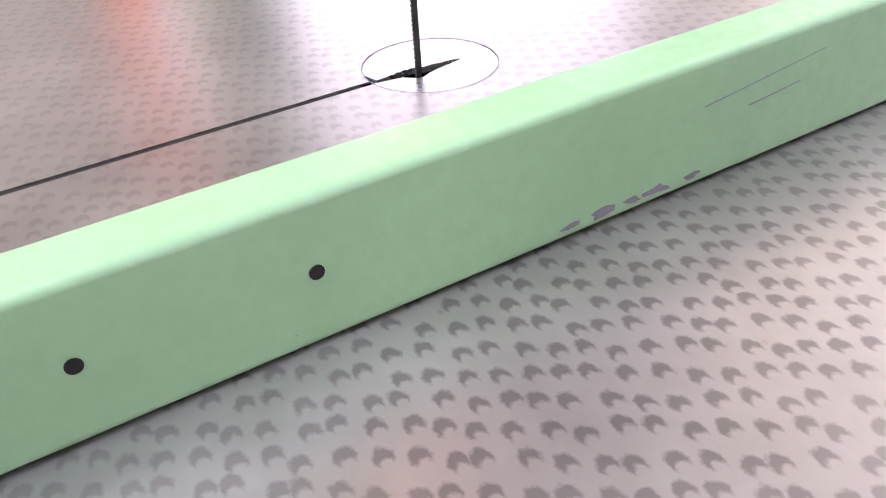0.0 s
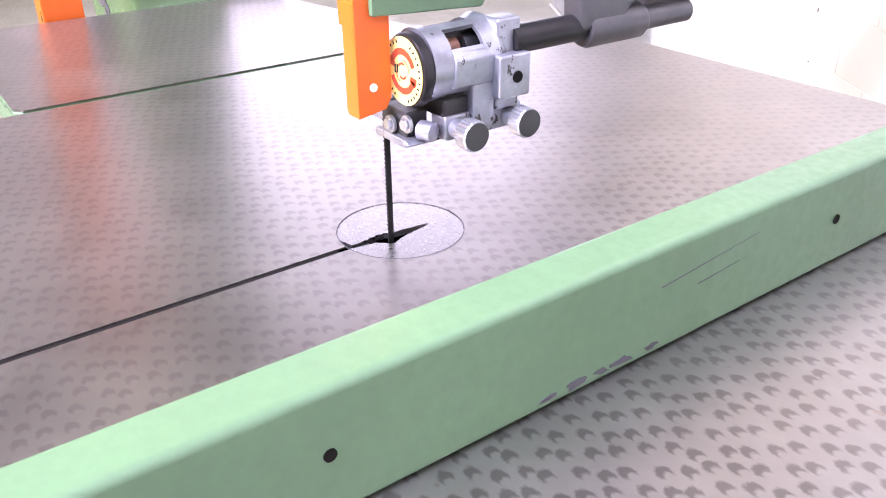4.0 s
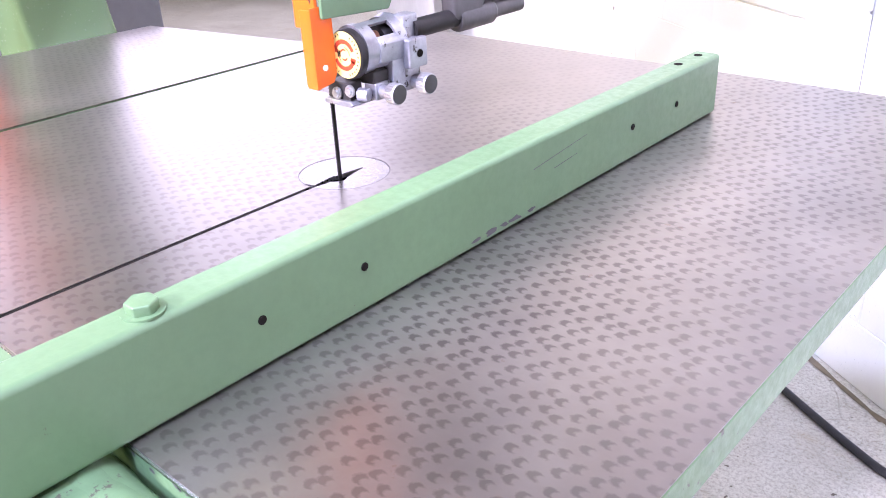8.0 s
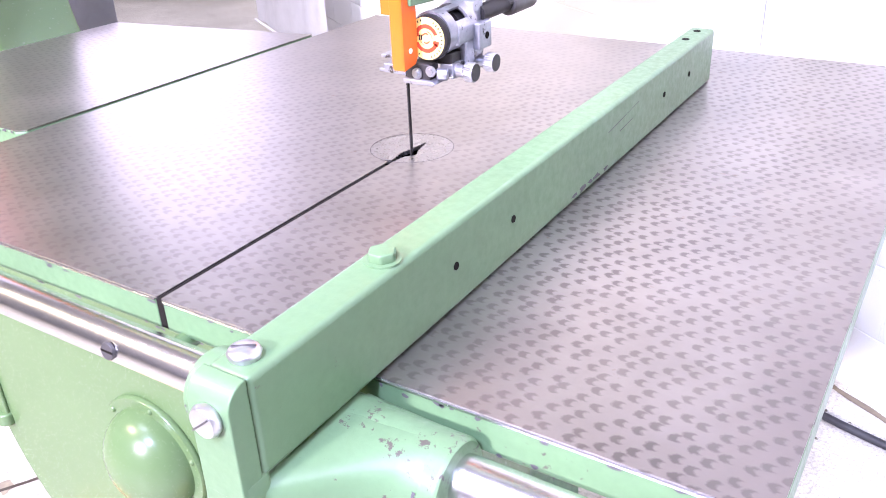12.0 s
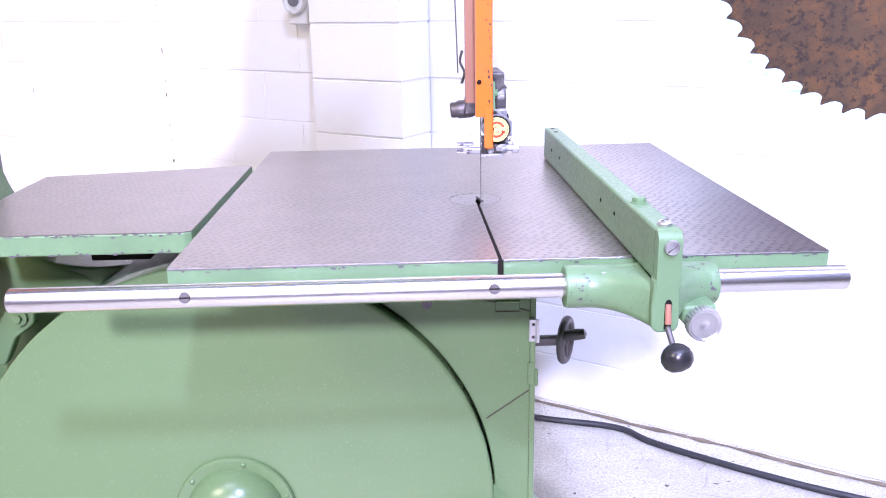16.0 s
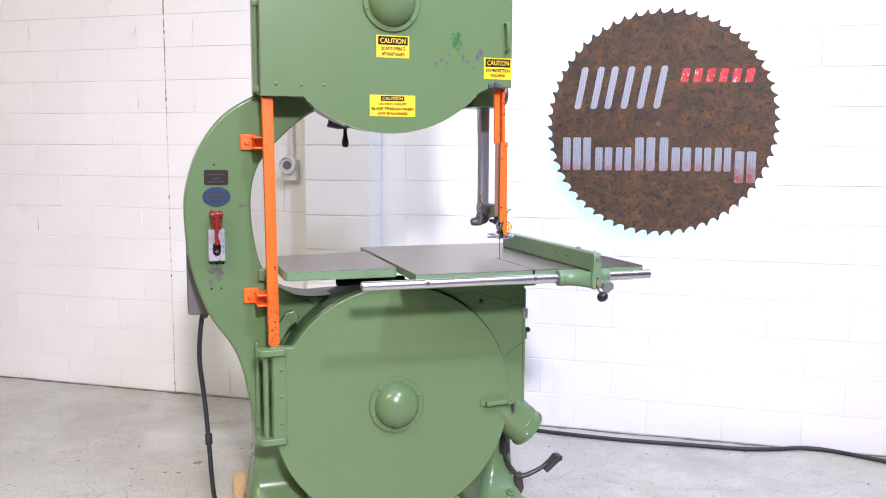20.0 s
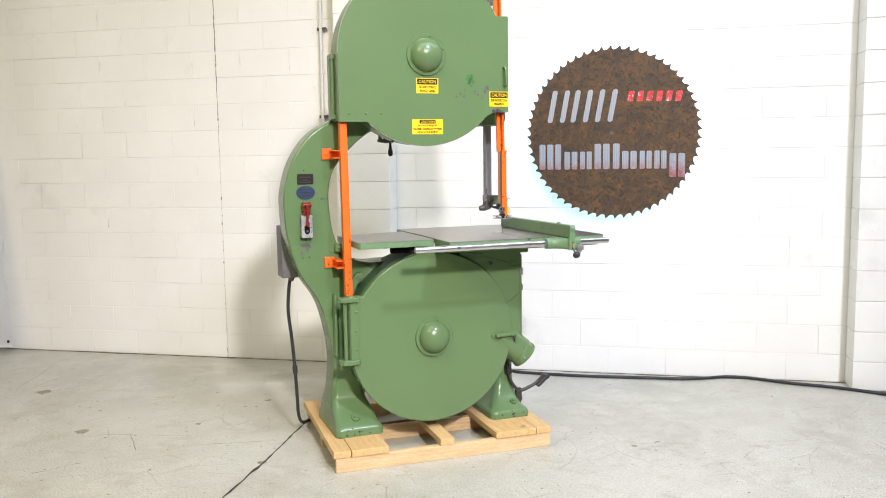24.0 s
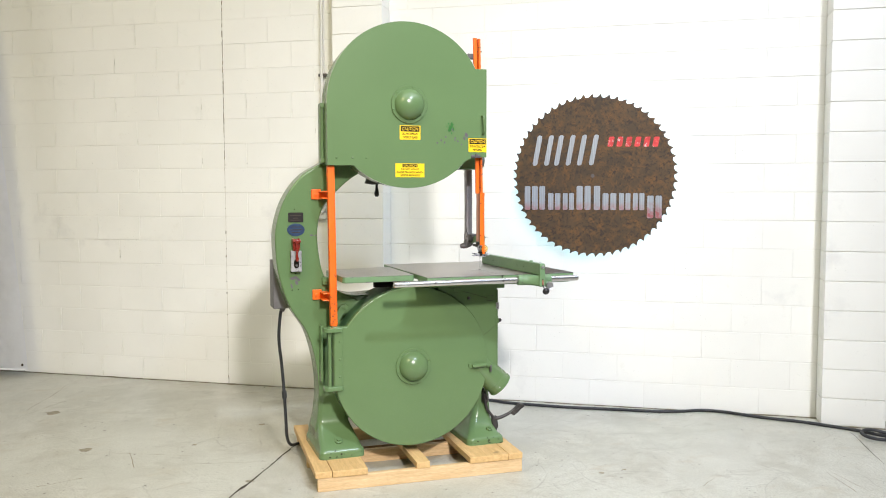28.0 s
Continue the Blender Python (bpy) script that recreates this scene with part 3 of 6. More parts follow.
part("frame_web", prism(spline2([(-0.95, 1.06), (-0.86, 1.045), (-0.74, 1.018), (-0.6, 1.022), (-0.3, 1.02)]) + [(-0.3, 0.9), (-0.93, 0.9)], 0.46, 0.66, 0.006), GREEN_CAST, saw)
part("frame_lug", box(-0.935, -0.885, 0.425, 0.47, 1.09, 1.135, 0.005), GREEN_CAST, saw)
part("lug_bolt", hexagon((-0.912, 0.425, 1.112), (0, -1, 0), 0.009, 0.006), GREEN_CAST, saw)

# feet


def cast_foot(levels, corner=0.03, n=4):
    """A foot that flares downwards, from levels of (z, x0, x1, y0, y1) with rounded corners."""
    bm = bmesh.new()
    rings = []
    for z, x0, x1, y0, y1 in levels:
        r = min(corner, (x1 - x0) * 0.3)
        ring = []
        for cx, cy, a0 in ((x1 - r, y1 - r, 0), (x0 + r, y1 - r, 90), (x0 + r, y0 + r, 180), (x1 - r, y0 + r, 270)):
            for k in range(n + 1):
                a = radians(a0 + 90 * k / n)
                ring.append(bm.verts.new((cx + r * math.cos(a), cy + r * math.sin(a), z)))
        rings.append(ring)
    for p, q in zip(rings, rings[1:]):
        for k in range(len(p)):
            j = (k + 1) % len(p)
            bm.faces.new((p[k], p[j], q[j], q[k]))
    bm.faces.new(rings[0][::-1])
    bm.faces.new(rings[-1])
    bmesh.ops.recalc_face_normals(bm, faces=bm.faces)
    return bm


part("foot", cast_foot([(0.1130, -0.990, -0.727, 0.286, 0.74), (0.1420, -0.989, -0.728, 0.287, 0.74), (0.1560, -0.986, -0.732, 0.292, 0.735), (0.1650, -0.981, -0.740, 0.304, 0.73), (0.2000, -0.980, -0.752, 0.350, 0.71), (0.2400, -0.976, -0.768, 0.392, 0.69), (0.2750, -0.972, -0.782, 0.425, 0.67), (0.3000, -0.969, -0.790, 0.440, 0.66), (0.3600, -0.962, -0.800, 0.450, 0.64), (0.4500, -0.952, -0.805, 0.456, 0.62)]), GREEN_CAST, saw, "flared cast foot with a sloping toe, chipped along its edges", 35)
part("foot_bolt", joined(rod((-0.87, 0.352, 0.190), (-0.87, 0.340, 0.206), 0.024, 24, 0.002), hexagon((-0.87, 0.342, 0.204), (0, -0.6, 0.8), 0.013, 0.010)), GREEN_CAST, saw)
part("foot", cast_foot([(0.1130, -0.108, 0.128, 0.250, 0.70), (0.1380, -0.107, 0.127, 0.251, 0.70), (0.1500, -0.103, 0.123, 0.256, 0.695), (0.1585, -0.095, 0.115, 0.266, 0.69), (0.1640, -0.084, 0.106, 0.282, 0.69), (0.1900, -0.068, 0.100, 0.322, 0.67), (0.2200, -0.050, 0.096, 0.352, 0.65), (0.2600, -0.030, 0.093, 0.375, 0.63), (0.3200, -0.012, 0.090, 0.385, 0.61), (0.4200, 0.000, 0.086, 0.39, 0.60)], 0.036, 6), GREEN_CAST, saw, "flared cast foot with a sloping toe, chipped along its edges", 35)
part("foot_bolt", joined(rod((0.052, 0.318, 0.178), (0.052, 0.308, 0.196), 0.018, 20, 0.002), hexagon((0.052, 0.309, 0.194), (0, -0.45, 0.89), 0.011, 0.012)), GREEN_CAST, saw)

worn = random.Random(31)
for x0, x1, y, n in ((-0.975, -0.745, 0.2868, 16), (-0.095, 0.112, 0.2508, 12)):
    for k in range(n):
        x, z, r = worn.uniform(x0, x1), 0.113 + 0.045 * worn.random() ** 1.6, worn.uniform(0.0018, 0.0065)
        yy = y + max(0.0, z - 0.140) * 0.35 - 0.0006
        part("paint_chip", prism([(x + 1.3 * r * worn.uniform(0.5, 1.2) * math.cos(q * math.tau / 8), z + r * worn.uniform(0.4, 1.0) * math.sin(q * math.tau / 8)) for q in range(8)], yy, yy + 0.004), DARK, saw)

# lower wheel case and door
LC, LR = (-0.447, 0.617), 0.462
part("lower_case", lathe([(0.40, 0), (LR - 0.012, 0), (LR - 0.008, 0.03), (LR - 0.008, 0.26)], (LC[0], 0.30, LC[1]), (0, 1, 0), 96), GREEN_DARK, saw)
lower_door = part("lower_door", prism(arc(LC[0], LC[1], LR, 147, -166, 96) + [(-0.912, 0.495), (-0.912, 0.872)], 0.255, 0.305, 0.006, 3), GREEN, saw, "round green steel wheel door")
part("dome", joined(lathe([(0.0, 0.0), (0.1050, 0.0), (0.1065, 0.003), (0.1065, 0.007), (0.1040, 0.0105), (0.097, 0.0105), (0.086, 0.009)], (LC[0], 0.256, 0.620), (0, -1, 0), 48), dome((LC[0], 0.250, 0.620), (0, -1, 0), 0.0865, 0.066, 48, 10)), GREEN, lower_door, "raised hub dome")
for k in range(6):
    a = radians(18 + 60 * k)
    part("screw", dome((LC[0] + 0.096 * math.cos(a), 0.2458, 0.620 + 0.096 * math.sin(a)), (0, -1, 0), 0.0052, 0.004, 10, 3), GREEN, lower_door)
part("hinge_plate", box(-0.908, -0.862, 0.248, 0.256, 0.525, 0.862, 0.003), GREEN, lower_door)
for z in (0.60, 0.70, 0.80):
    part("screw", dome((-0.878, 0.248, z - 0.01), (0, -1, 0), 0.007, 0.004, 10, 3), GREEN, lower_door)
hinge = part("hinge", rod((-0.932, 0.262, 0.515), (-0.932, 0.262, 0.872), 0.010, 16, 0.002), GREEN, saw, "long door hinge pin in cast lugs")
for z in (0.525, 0.855):
    part("hinge_lug", joined(prism([(-0.965, 0.252), (-0.95, 0.236), (-0.93, 0.232), (-0.87, 0.236), (-0.858, 0.245), (-0.858, 0.262), (-0.93, 0.29), (-0.965, 0.30)], z - 0.013, z + 0.013, 0.005, 2, axis="z")), GREEN_CAST, hinge)
part("hinge_backing", box(-0.955, -0.940, 0.40, 0.46, 0.53, 0.86, 0.004), GREEN_CAST, saw)
part("hinge_link", prism([(-0.90, 0.86), (-0.875, 0.93), (-0.845, 0.975), (-0.815, 0.985), (-0.795, 0.965), (-0.80, 0.945), (-0.835, 0.92), (-0.86, 0.87)], 0.356, 0.386, 0.005), GREEN_CAST, saw)
part("link_bolt", joined(rod((-0.822, 0.356, 0.962), (-0.822, 0.348, 0.962), 0.016, 20), hexagon((-0.822, 0.348, 0.962), (0, -1, 0), 0.009, 0.007)), GREEN_CAST, saw)
door_handle = part("door_handle", rod((-0.090, 0.232, 0.597), (-0.002, 0.232, 0.600), 0.011, 18, 0.003), GREEN, lower_door, "green hasp bar")
part("handle_plate", box(-0.108, 0.002, 0.247, 0.254, 0.584, 0.608, 0.002), GREEN, lower_door)
part("hasp", box(0.000, 0.036, 0.226, 0.236, 0.588, 0.604, 0.002), GREEN, saw)
part("hasp_hook", box(0.020, 0.030, 0.222, 0.236, 0.556, 0.596, 0.002), GREY_IRON, saw)

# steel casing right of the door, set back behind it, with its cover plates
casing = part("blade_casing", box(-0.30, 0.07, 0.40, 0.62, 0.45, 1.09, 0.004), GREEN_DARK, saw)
gap = arc(LC[0] - 0.0080, LC[1], LR + 0.0018, 70, -8, 40)
part("side_casing", prism(gap + [(0.02, 0.50), (0.075, 0.56), (0.075, 1.10), (gap[0][0], 1.10)], 0.249, 0.42, 0.004), GREEN, casing, "green sheet-steel blade casing")
part("casing_edge", box(0.069, 0.079, 0.245, 0.42, 0.575, 1.04, 0.002), GREEN, casing)
for za, zb, xa, xb in ((1.072, 0.972, -0.26, 0.074), (0.772, 0.828, -0.006, 0.074)):
    part("panel_seam", prism([(xa, za), (xb, zb), (xb, zb + 0.0022), (xa, za + 0.0022)], 0.2480, 0.251), CRACK, casing)
for x, z, w in ((-0.180, 1.052, 0.022), (0.030, 0.994, 0.021)):
    leaf = part("casing_hinge", joined(box(x - w, x + w, 0.2465, 0.250, z, z + 0.020, 0.001), rod((x - w, 0.2465, z), (x + w, 0.2465, z), 0.0028, 10), box(x - w, x + w, 0.2472, 0.250, z - 0.017, z, 0.001)), GREEN, casing, "small painted hinge on the cover seam")
    for dx in (-0.011, 0.011):
        part("hinge_screw", rod((x + dx, 0.2468, z + 0.010), (x + dx, 0.2455, z + 0.010), 0.0034, 10), PEDAL_IRON, leaf)
    # Thin dark strip along the hinge's lower edge.
    part("hinge_grime", box(x - w, x + w, 0.2464, 0.2469, z - 0.0190, z - 0.0174), CRACK, leaf)
part("casing_knob", joined(rod((-0.108, 0.249, 0.997), (-0.108, 0.238, 0.997), 0.009, 16), rod((-0.108, 0.238, 0.997), (-0.108, 0.232, 0.997), 0.006, 12)), GREY_IRON, casing)
butt = part("butt_hinge", joined(box(0.0665, 0.0800, 0.238, 0.2485, 0.922, 0.963, 0.001), rod((0.0805, 0.236, 0.922), (0.0805, 0.236, 0.963), 0.0035, 12)), ZINC, casing, "bright zinc butt hinge")
for z in (0.931, 0.954):
    part("hinge_screw", rod((0.0735, 0.2385, z), (0.0735, 0.2368, z), 0.0028, 10), PEDAL_IRON, butt)
part("lower_hinge", joined(box(0.066, 0.0790, 0.2435, 0.2485, 0.838, 0.880, 0.001), rod((0.0805, 0.242, 0.838), (0.0805, 0.242, 0.868), 0.0030, 12)), GREEN, casing, "painted lower hinge")
# tilt handwheel behind the casing
wheel = part("tilt_handwheel", sweep([(0.196 + 0.018 * math.cos(radians(a)), 0.585 + 0.036 * math.cos(radians(a)), 0.776 + 0.045 * math.sin(radians(a))) for a in range(0, 361, 24)], 0.009, 10, 3), GREY_IRON, casing, "dark iron tilt handwheel")
part("wheel_knob", lathe([(0.0, 0), (0.010, 0.0), (0.013, 0.02), (0.011, 0.042), (0, 0.047)], (0.188, 0.553, 0.800), (1, -0.25, 0.15), 14), GREY_IRON, wheel)
part("wheel_hub", joined(rod((0.06, 0.585, 0.776), (0.202, 0.585, 0.776), 0.012, 16, 0.002), rod((0.196, 0.585, 0.733), (0.196, 0.585, 0.819), 0.006, 10)), GREY_IRON, wheel)

casing.matrix_basis = Matrix.Translation((0.0100, 0.027, 0))

# dust port
port_axis = Vector((0.72, -0.08, -0.69)).normalized()
p_end = Vector((0.122, 0.31, 0.452))
dust_port = part("dust_port", lathe([(0.078, -0.20), (0.078, -0.012), (0.081, -0.012), (0.081, 0.0), (0.076, 0.0), (0.076, -0.18)], p_end, port_axis, 40), GREEN, saw, "green round dust spout")
part("spout_seam", lathe([(0.0785, -0.05), (0.080, -0.048), (0.080, -0.044), (0.0785, -0.042)], p_end, port_axis, 40), GREEN, dust_port)
for k in (20, 140, 260):
    side = port_axis.orthogonal().normalized()
    d = Matrix.Rotation(radians(k), 3, port_axis) @ side
    part("rivet", dome(p_end - port_axis * 0.022 + d * 0.078, d, 0.004, 0.003, 8, 3), ZINC, dust_port)

# brake pedal
pedal = part("brake_pedal", sweep([(0.045, 0.38, 0.40), (0.05, 0.372, 0.34), (0.062, 0.362, 0.29), (0.10, 0.352, 0.238)], 0.009, 10, 6), PEDAL_IRON, saw, "cast iron foot brake pedal")
part("pedal_arm", sweep([(0.10, 0.35, 0.235), (0.14, 0.345, 0.242), (0.19, 0.34, 0.262), (0.225, 0.335, 0.285)], 0.009, 8, 6, (0.012, 0.008)), PEDAL_IRON, pedal)
part("pedal_pad", prism([(0.205, 0.268), (0.24, 0.296), (0.262, 0.318), (0.285, 0.318), (0.283, 0.300), (0.265, 0.292), (0.24, 0.270), (0.215, 0.252)], 0.31, 0.36, 0.003), PEDAL_IRON, pedal)
part("pedal_link", prism([(0.085, 0.245), (0.115, 0.255), (0.125, 0.19), (0.115, 0.165), (0.085, 0.17)], 0.34, 0.365, 0.004), PEDAL_IRON, pedal)
part("brake_rod", sweep([(0.03, 0.39, 0.43), (0.06, 0.36, 0.36), (0.05, 0.37, 0.33)], 0.006, 8, 6), PEDAL_IRON, pedal)
part("spring", sweep([(0.040 + 0.012 * math.cos(k * 1.05), 0.375 + 0.012 * math.sin(k * 1.05), 0.42 - 0.0018 * k) for k in range(48)], 0.002, 6, 0), PEDAL_IRON, pedal)

# upper wheel case and door
UC, UR = (-0.460, 2.112), 0.468
part("upper_case", lathe([(0.38, 0), (UR - 0.012, 0), (UR - 0.006, 0.03), (UR - 0.006, 0.13), (0.40, 0.135)], (UC[0], 0.325, UC[1]), (0, 1, 0), 96), GREEN, saw)
up_out = arc(UC[0], UC[1], UR, 28.5, 180, 64) + [(-0.927, 1.772), (-0.925, 1.769), (-0.785, 1.769)] + arc(UC[0], UC[1], UR, 227, 318, 40) + [(-0.062, 1.822), (0.022, 1.823), (0.022, 2.335)]
upper_door = part("upper_door", prism(up_out, 0.292, 0.330, 0.005, 3), GREEN, saw, "round-topped green steel wheel door")
part("dome", joined(lathe([(0.0, 0.0), (0.1065, 0.0), (0.1080, 0.003), (0.1080, 0.007), (0.1055, 0.0105), (0.097, 0.0105), (0.087, 0.009)], (-0.454, 0.293, 2.117), (0, -1, 0), 48), dome((-0.454, 0.287, 2.117), (0, -1, 0), 0.088, 0.066, 48, 10)), GREEN, upper_door, "raised hub dome")
for k in range(6):
    a = radians(18 + 60 * k)
    part("screw", dome((-0.454 + 0.0975 * math.cos(a), 0.2828, 2.117 + 0.0975 * math.sin(a)), (0, -1, 0), 0.0052, 0.004, 10, 3), GREEN, upper_door)
for x in (-0.875, -0.785, -0.705):
    part("rivet", dome((x, 0.292, 1.812), (0, -1, 0), 0.007, 0.004, 12, 3), GREEN, upper_door)
for a0, a1 in ((28.5, 180), (229, 316)):
    part("door_rim", sweep([(x, 0.2945, z) for x, z in arc(UC[0], UC[1], UR - 0.0006, a0, a1, 48)], 0.0022, 6, 0), RIM, upper_door, "pale worn edge of the door")
upper_hinge = part("hinge", rod((-0.934, 0.395, 1.79), (-0.934, 0.395, 2.115), 0.009, 14, 0.002), GREEN, saw)
for z in (1.80, 2.105):
    part("hinge_lug", box(-0.946, -0.918, 0.380, 0.410, z - 0.014, z + 0.014, 0.004), GREEN, upper_hinge)
part("hinge_leaf", box(-0.944, -0.930, 0.405, 0.46, 1.78, 2.12, 0.003), GREEN, upper_hinge)
part("door_handle", sweep([(-0.008, 0.290, 2.062), (-0.008, 0.266, 2.058), (-0.006, 0.262, 2.03), (-0.004, 0.262, 1.99), (-0.002, 0.266, 1.965), (-0.002, 0.290, 1.962)], 0.0065, 10, 5), GREEN, upper_door, "bent rod door handle")
for x, z, s in ((-0.205, 1.992, 0.012), (-0.194, 2.008, 0.009), (-0.213, 1.976, 0.008), (-0.186, 1.985, 0.006), (-0.226, 1.998, 0.004), (-0.198, 1.960, 0.005), (-0.216, 2.014, 0.004)):
    rs = [s * random.uniform(0.45, 1.3) for _ in range(13)]
    part("paint_patch", prism([(x + r * math.cos(k * math.tau / 13), z + 1.5 * r * math.sin(k * math.tau / 13)) for k, r in enumerate(rs)], 0.2914 - 0.00006 * s * 1000, 0.2925), GREEN_FRESH, upper_door, "brighter touched-up paint patch")
for x, z, s in ((-0.192, 1.982, 0.006), (-0.184, 1.974, 0.004), (-0.175, 1.932, 0.007), (-0.177, 1.92, 0.004), (-0.232, 1.938, 0.006), (-0.262, 1.918, 0.007), (-0.24, 1.905, 0.006), (-0.16, 1.915, 0.006), (-0.105, 1.950, 0.014), (-0.118, 1.932, 0.009), (-0.285, 1.902, 0.006), (-0.135, 1.895, 0.005)):
    rs = [s * random.uniform(0.55, 1.25) for _ in range(9)]
    part("paint_chip", prism([(x + r * math.cos(k * math.tau / 9), z + 1.2 * r * math.sin(k * math.tau / 9)) for k, r in enumerate(rs)], 0.2913, 0.2925), PRIMER, upper_door)
part("door_catch", joined(box(-0.075, -0.018, 0.285, 0.30, 1.818, 1.836, 0.003), box(-0.052, -0.036, 0.278, 0.29, 1.822, 1.842, 0.002)), GREY_IRON, upper_door, "dark metal door catch")
part("case_side", box(-0.924, -0.895, 0.328, 0.456, 1.775, 2.118, 0.004), GREEN, saw)
part("post_guide", box(-0.075, 0.045, 0.44, 0.62, 1.755, 1.835, 0.006), GREEN_CAST, saw, "green cast post guide")
part("guide_clamp", joined(box(-0.125, -0.075, 0.48, 0.54, 1.755, 1.79, 0.004), rod((-0.135, 0.51, 1.772), (-0.125, 0.51, 1.772), 0.012, 14)), GREY_IRON, saw)
part("lock_wheel", lathe([(0.0, 0), (0.045, 0.0), (0.05, 0.006), (0.05, 0.014), (0.045, 0.02), (0.02, 0.022), (0.0, 0.022)], (0.045, 0.47, 1.81), (1, 0, 0), 28), GREY_IRON, saw)
part("top_bracket", joined(box(-0.075, -0.03, 0.34, 0.37, 2.40, 2.43, 0.003), rod((-0.03, 0.345, 2.445), (0.01, 0.345, 2.445), 0.005, 10), rod((-0.082, 0.355, 2.395), (-0.062, 0.355, 2.395), 0.014, 14)), GREY_IRON, saw)

# blade tension crank below the upper case
crank = part("tension_crank", prism([(-0.645, 1.672), (-0.64, 1.690), (-0.60, 1.690), (-0.555, 1.682), (-0.55, 1.668), (-0.60, 1.664)], 0.555, 0.59, 0.005), GREY_IRON, saw, "black crank with a hanging turned handle")
part("crank_handle", lathe([(0.0, 0), (0.009, 0.001), (0.014, 0.012), (0.014, 0.025), (0.009, 0.045), (0.007, 0.062), (0.008, 0.078), (0.0, 0.078)], (-0.572, 0.573, 1.592), (0, 0, 1), 18), BLACK, crank)
part("crank_shaft", rod((-0.63, 0.573, 1.68), (-0.63, 0.573, 1.80), 0.010, 14), GREY_IRON, crank)

# blade and wheels' edge
blade = part("saw_blade", box(-0.0005, 0.0005, 0.3365, 0.3405, 0.62, 2.11), BLACK_STEEL, saw, "narrow dark band saw blade")
teeth = bmesh.new()
for k in range(98):
    z = 1.115 + k * 0.0030
    v = [teeth.verts.new(p) for p in ((-0.0007, 0.3368, z), (0.0007, 0.3368, z), (0.0007, 0.3368, z + 0.0026), (-0.0007, 0.3368, z + 0.0026), (-0.0007, 0.3359, z + 0.0004), (0.0007, 0.3359, z + 0.0004))]
    for f in ((0, 1, 5, 4), (4, 5, 2, 3), (0, 4, 3), (1, 2, 5)):
        teeth.faces.new([v[i] for i in f])
part("blade_teeth", teeth, BLACK_STEEL, blade)
tagged(blade.children[0], kind="stuff")

# orange guard over the returning blade
guard = part("return_guard", prism([(-0.922, 1.768), (-0.885, 1.768), (-0.876, 0.866), (-0.913, 0.866)], 0.315, 0.352, 0.003), ORANGE, saw, "tall orange channel guard over the returning blade")
part("guard_side", prism([(-0.888, 1.764), (-0.883, 1.764), (-0.874, 0.870), (-0.879, 0.870)], 0.3149, 0.372, 0.002), ORANGE, guard)
for z in (1.608, 1.034):
    br = part("guard_bracket", joined(box(-0.990, -0.935, 0.440, 0.457, z - 0.029, z + 0.029, 0.004), box(-0.950, -0.900, 0.335, 0.455, z - 0.026, z - 0.018, 0.003), box(-0.950, -0.905, 0.335, 0.455, z + 0.012, z + 0.019, 0.003), prism([(-0.945, 0.455), (-0.890, 0.455), (-0.890, 0.352), (-0.905, 0.352), (-0.915, 0.400), (-0.930, 0.430)], z - 0.019, z + 0.013, 0.003, axis="z")), ORANGE, guard, "orange cast mounting bracket")
    part("bracket_bolt", hexagon((-0.966, 0.440, z), (0, -1, 0), 0.010, 0.009), ORANGE, br)
for k in range(52):
    z, s = 0.90 + 0.84 * random.random() ** 1.2, 0.0008 + 0.0028 * random.random() ** 3
    x = -0.878 - (z - 0.866) * 0.010 - random.choice((0.003, 0.004, 0.006, 0.010, 0.034)) - random.uniform(0, 0.003)
    rs = [s * random.uniform(0.5, 1.3) for _ in range(7)]
    part("paint_chip", prism([(x + r * math.cos(k2 * math.tau / 7), z + 1.6 * r * math.sin(k2 * math.tau / 7)) for k2, r in enumerate(rs)], 0.3144, 0.316), PEDAL_IRON, guard)
part("guard_slot", box(-0.905, -0.886, 0.322, 0.345, 0.852, 0.868, 0.001), DARK, guard)

# orange guard before the cutting blade
front_guard = part("blade_guard", prism([(-0.046, 2.52), (-0.024, 2.52), (-0.006, 1.61), (-0.028, 1.61)], 0.331, 0.345, 0.002), ORANGE, saw, "orange channel blade guard")
part("guard_recess", prism([(-0.025, 2.515), (-0.012, 2.515), (0.004, 1.612), (-0.008, 1.612)], 0.356, 0.360), ORANGE, front_guard)
part("guard_fin", prism([(-0.017, 2.515), (-0.006, 2.515), (0.011, 1.61), (0.000, 1.61)], 0.320, 0.362, 0.001), ORANGE, front_guard)
part("lower_guard", prism([(-0.010, 1.303), (0.018, 1.303), (0.018, 1.588), (0.0165, 1.590), (0.0165, 1.596), (0.020, 1.598), (0.020, 1.615), (-0.010, 1.615)], 0.314, 0.318, 0.0008), ORANGE, front_guard)
part("lower_guard_side", box(-0.0115, -0.0085, 0.314, 0.352, 1.325, 1.612, 0.001), ORANGE_SHADED, front_guard, "inner side of the guard in a shaded orange")
part("guard_flange", box(-0.026, -0.0088, 0.330, 0.334, 1.325, 1.61, 0.001), ORANGE_SHADED, front_guard)
scrape = random.Random(19)
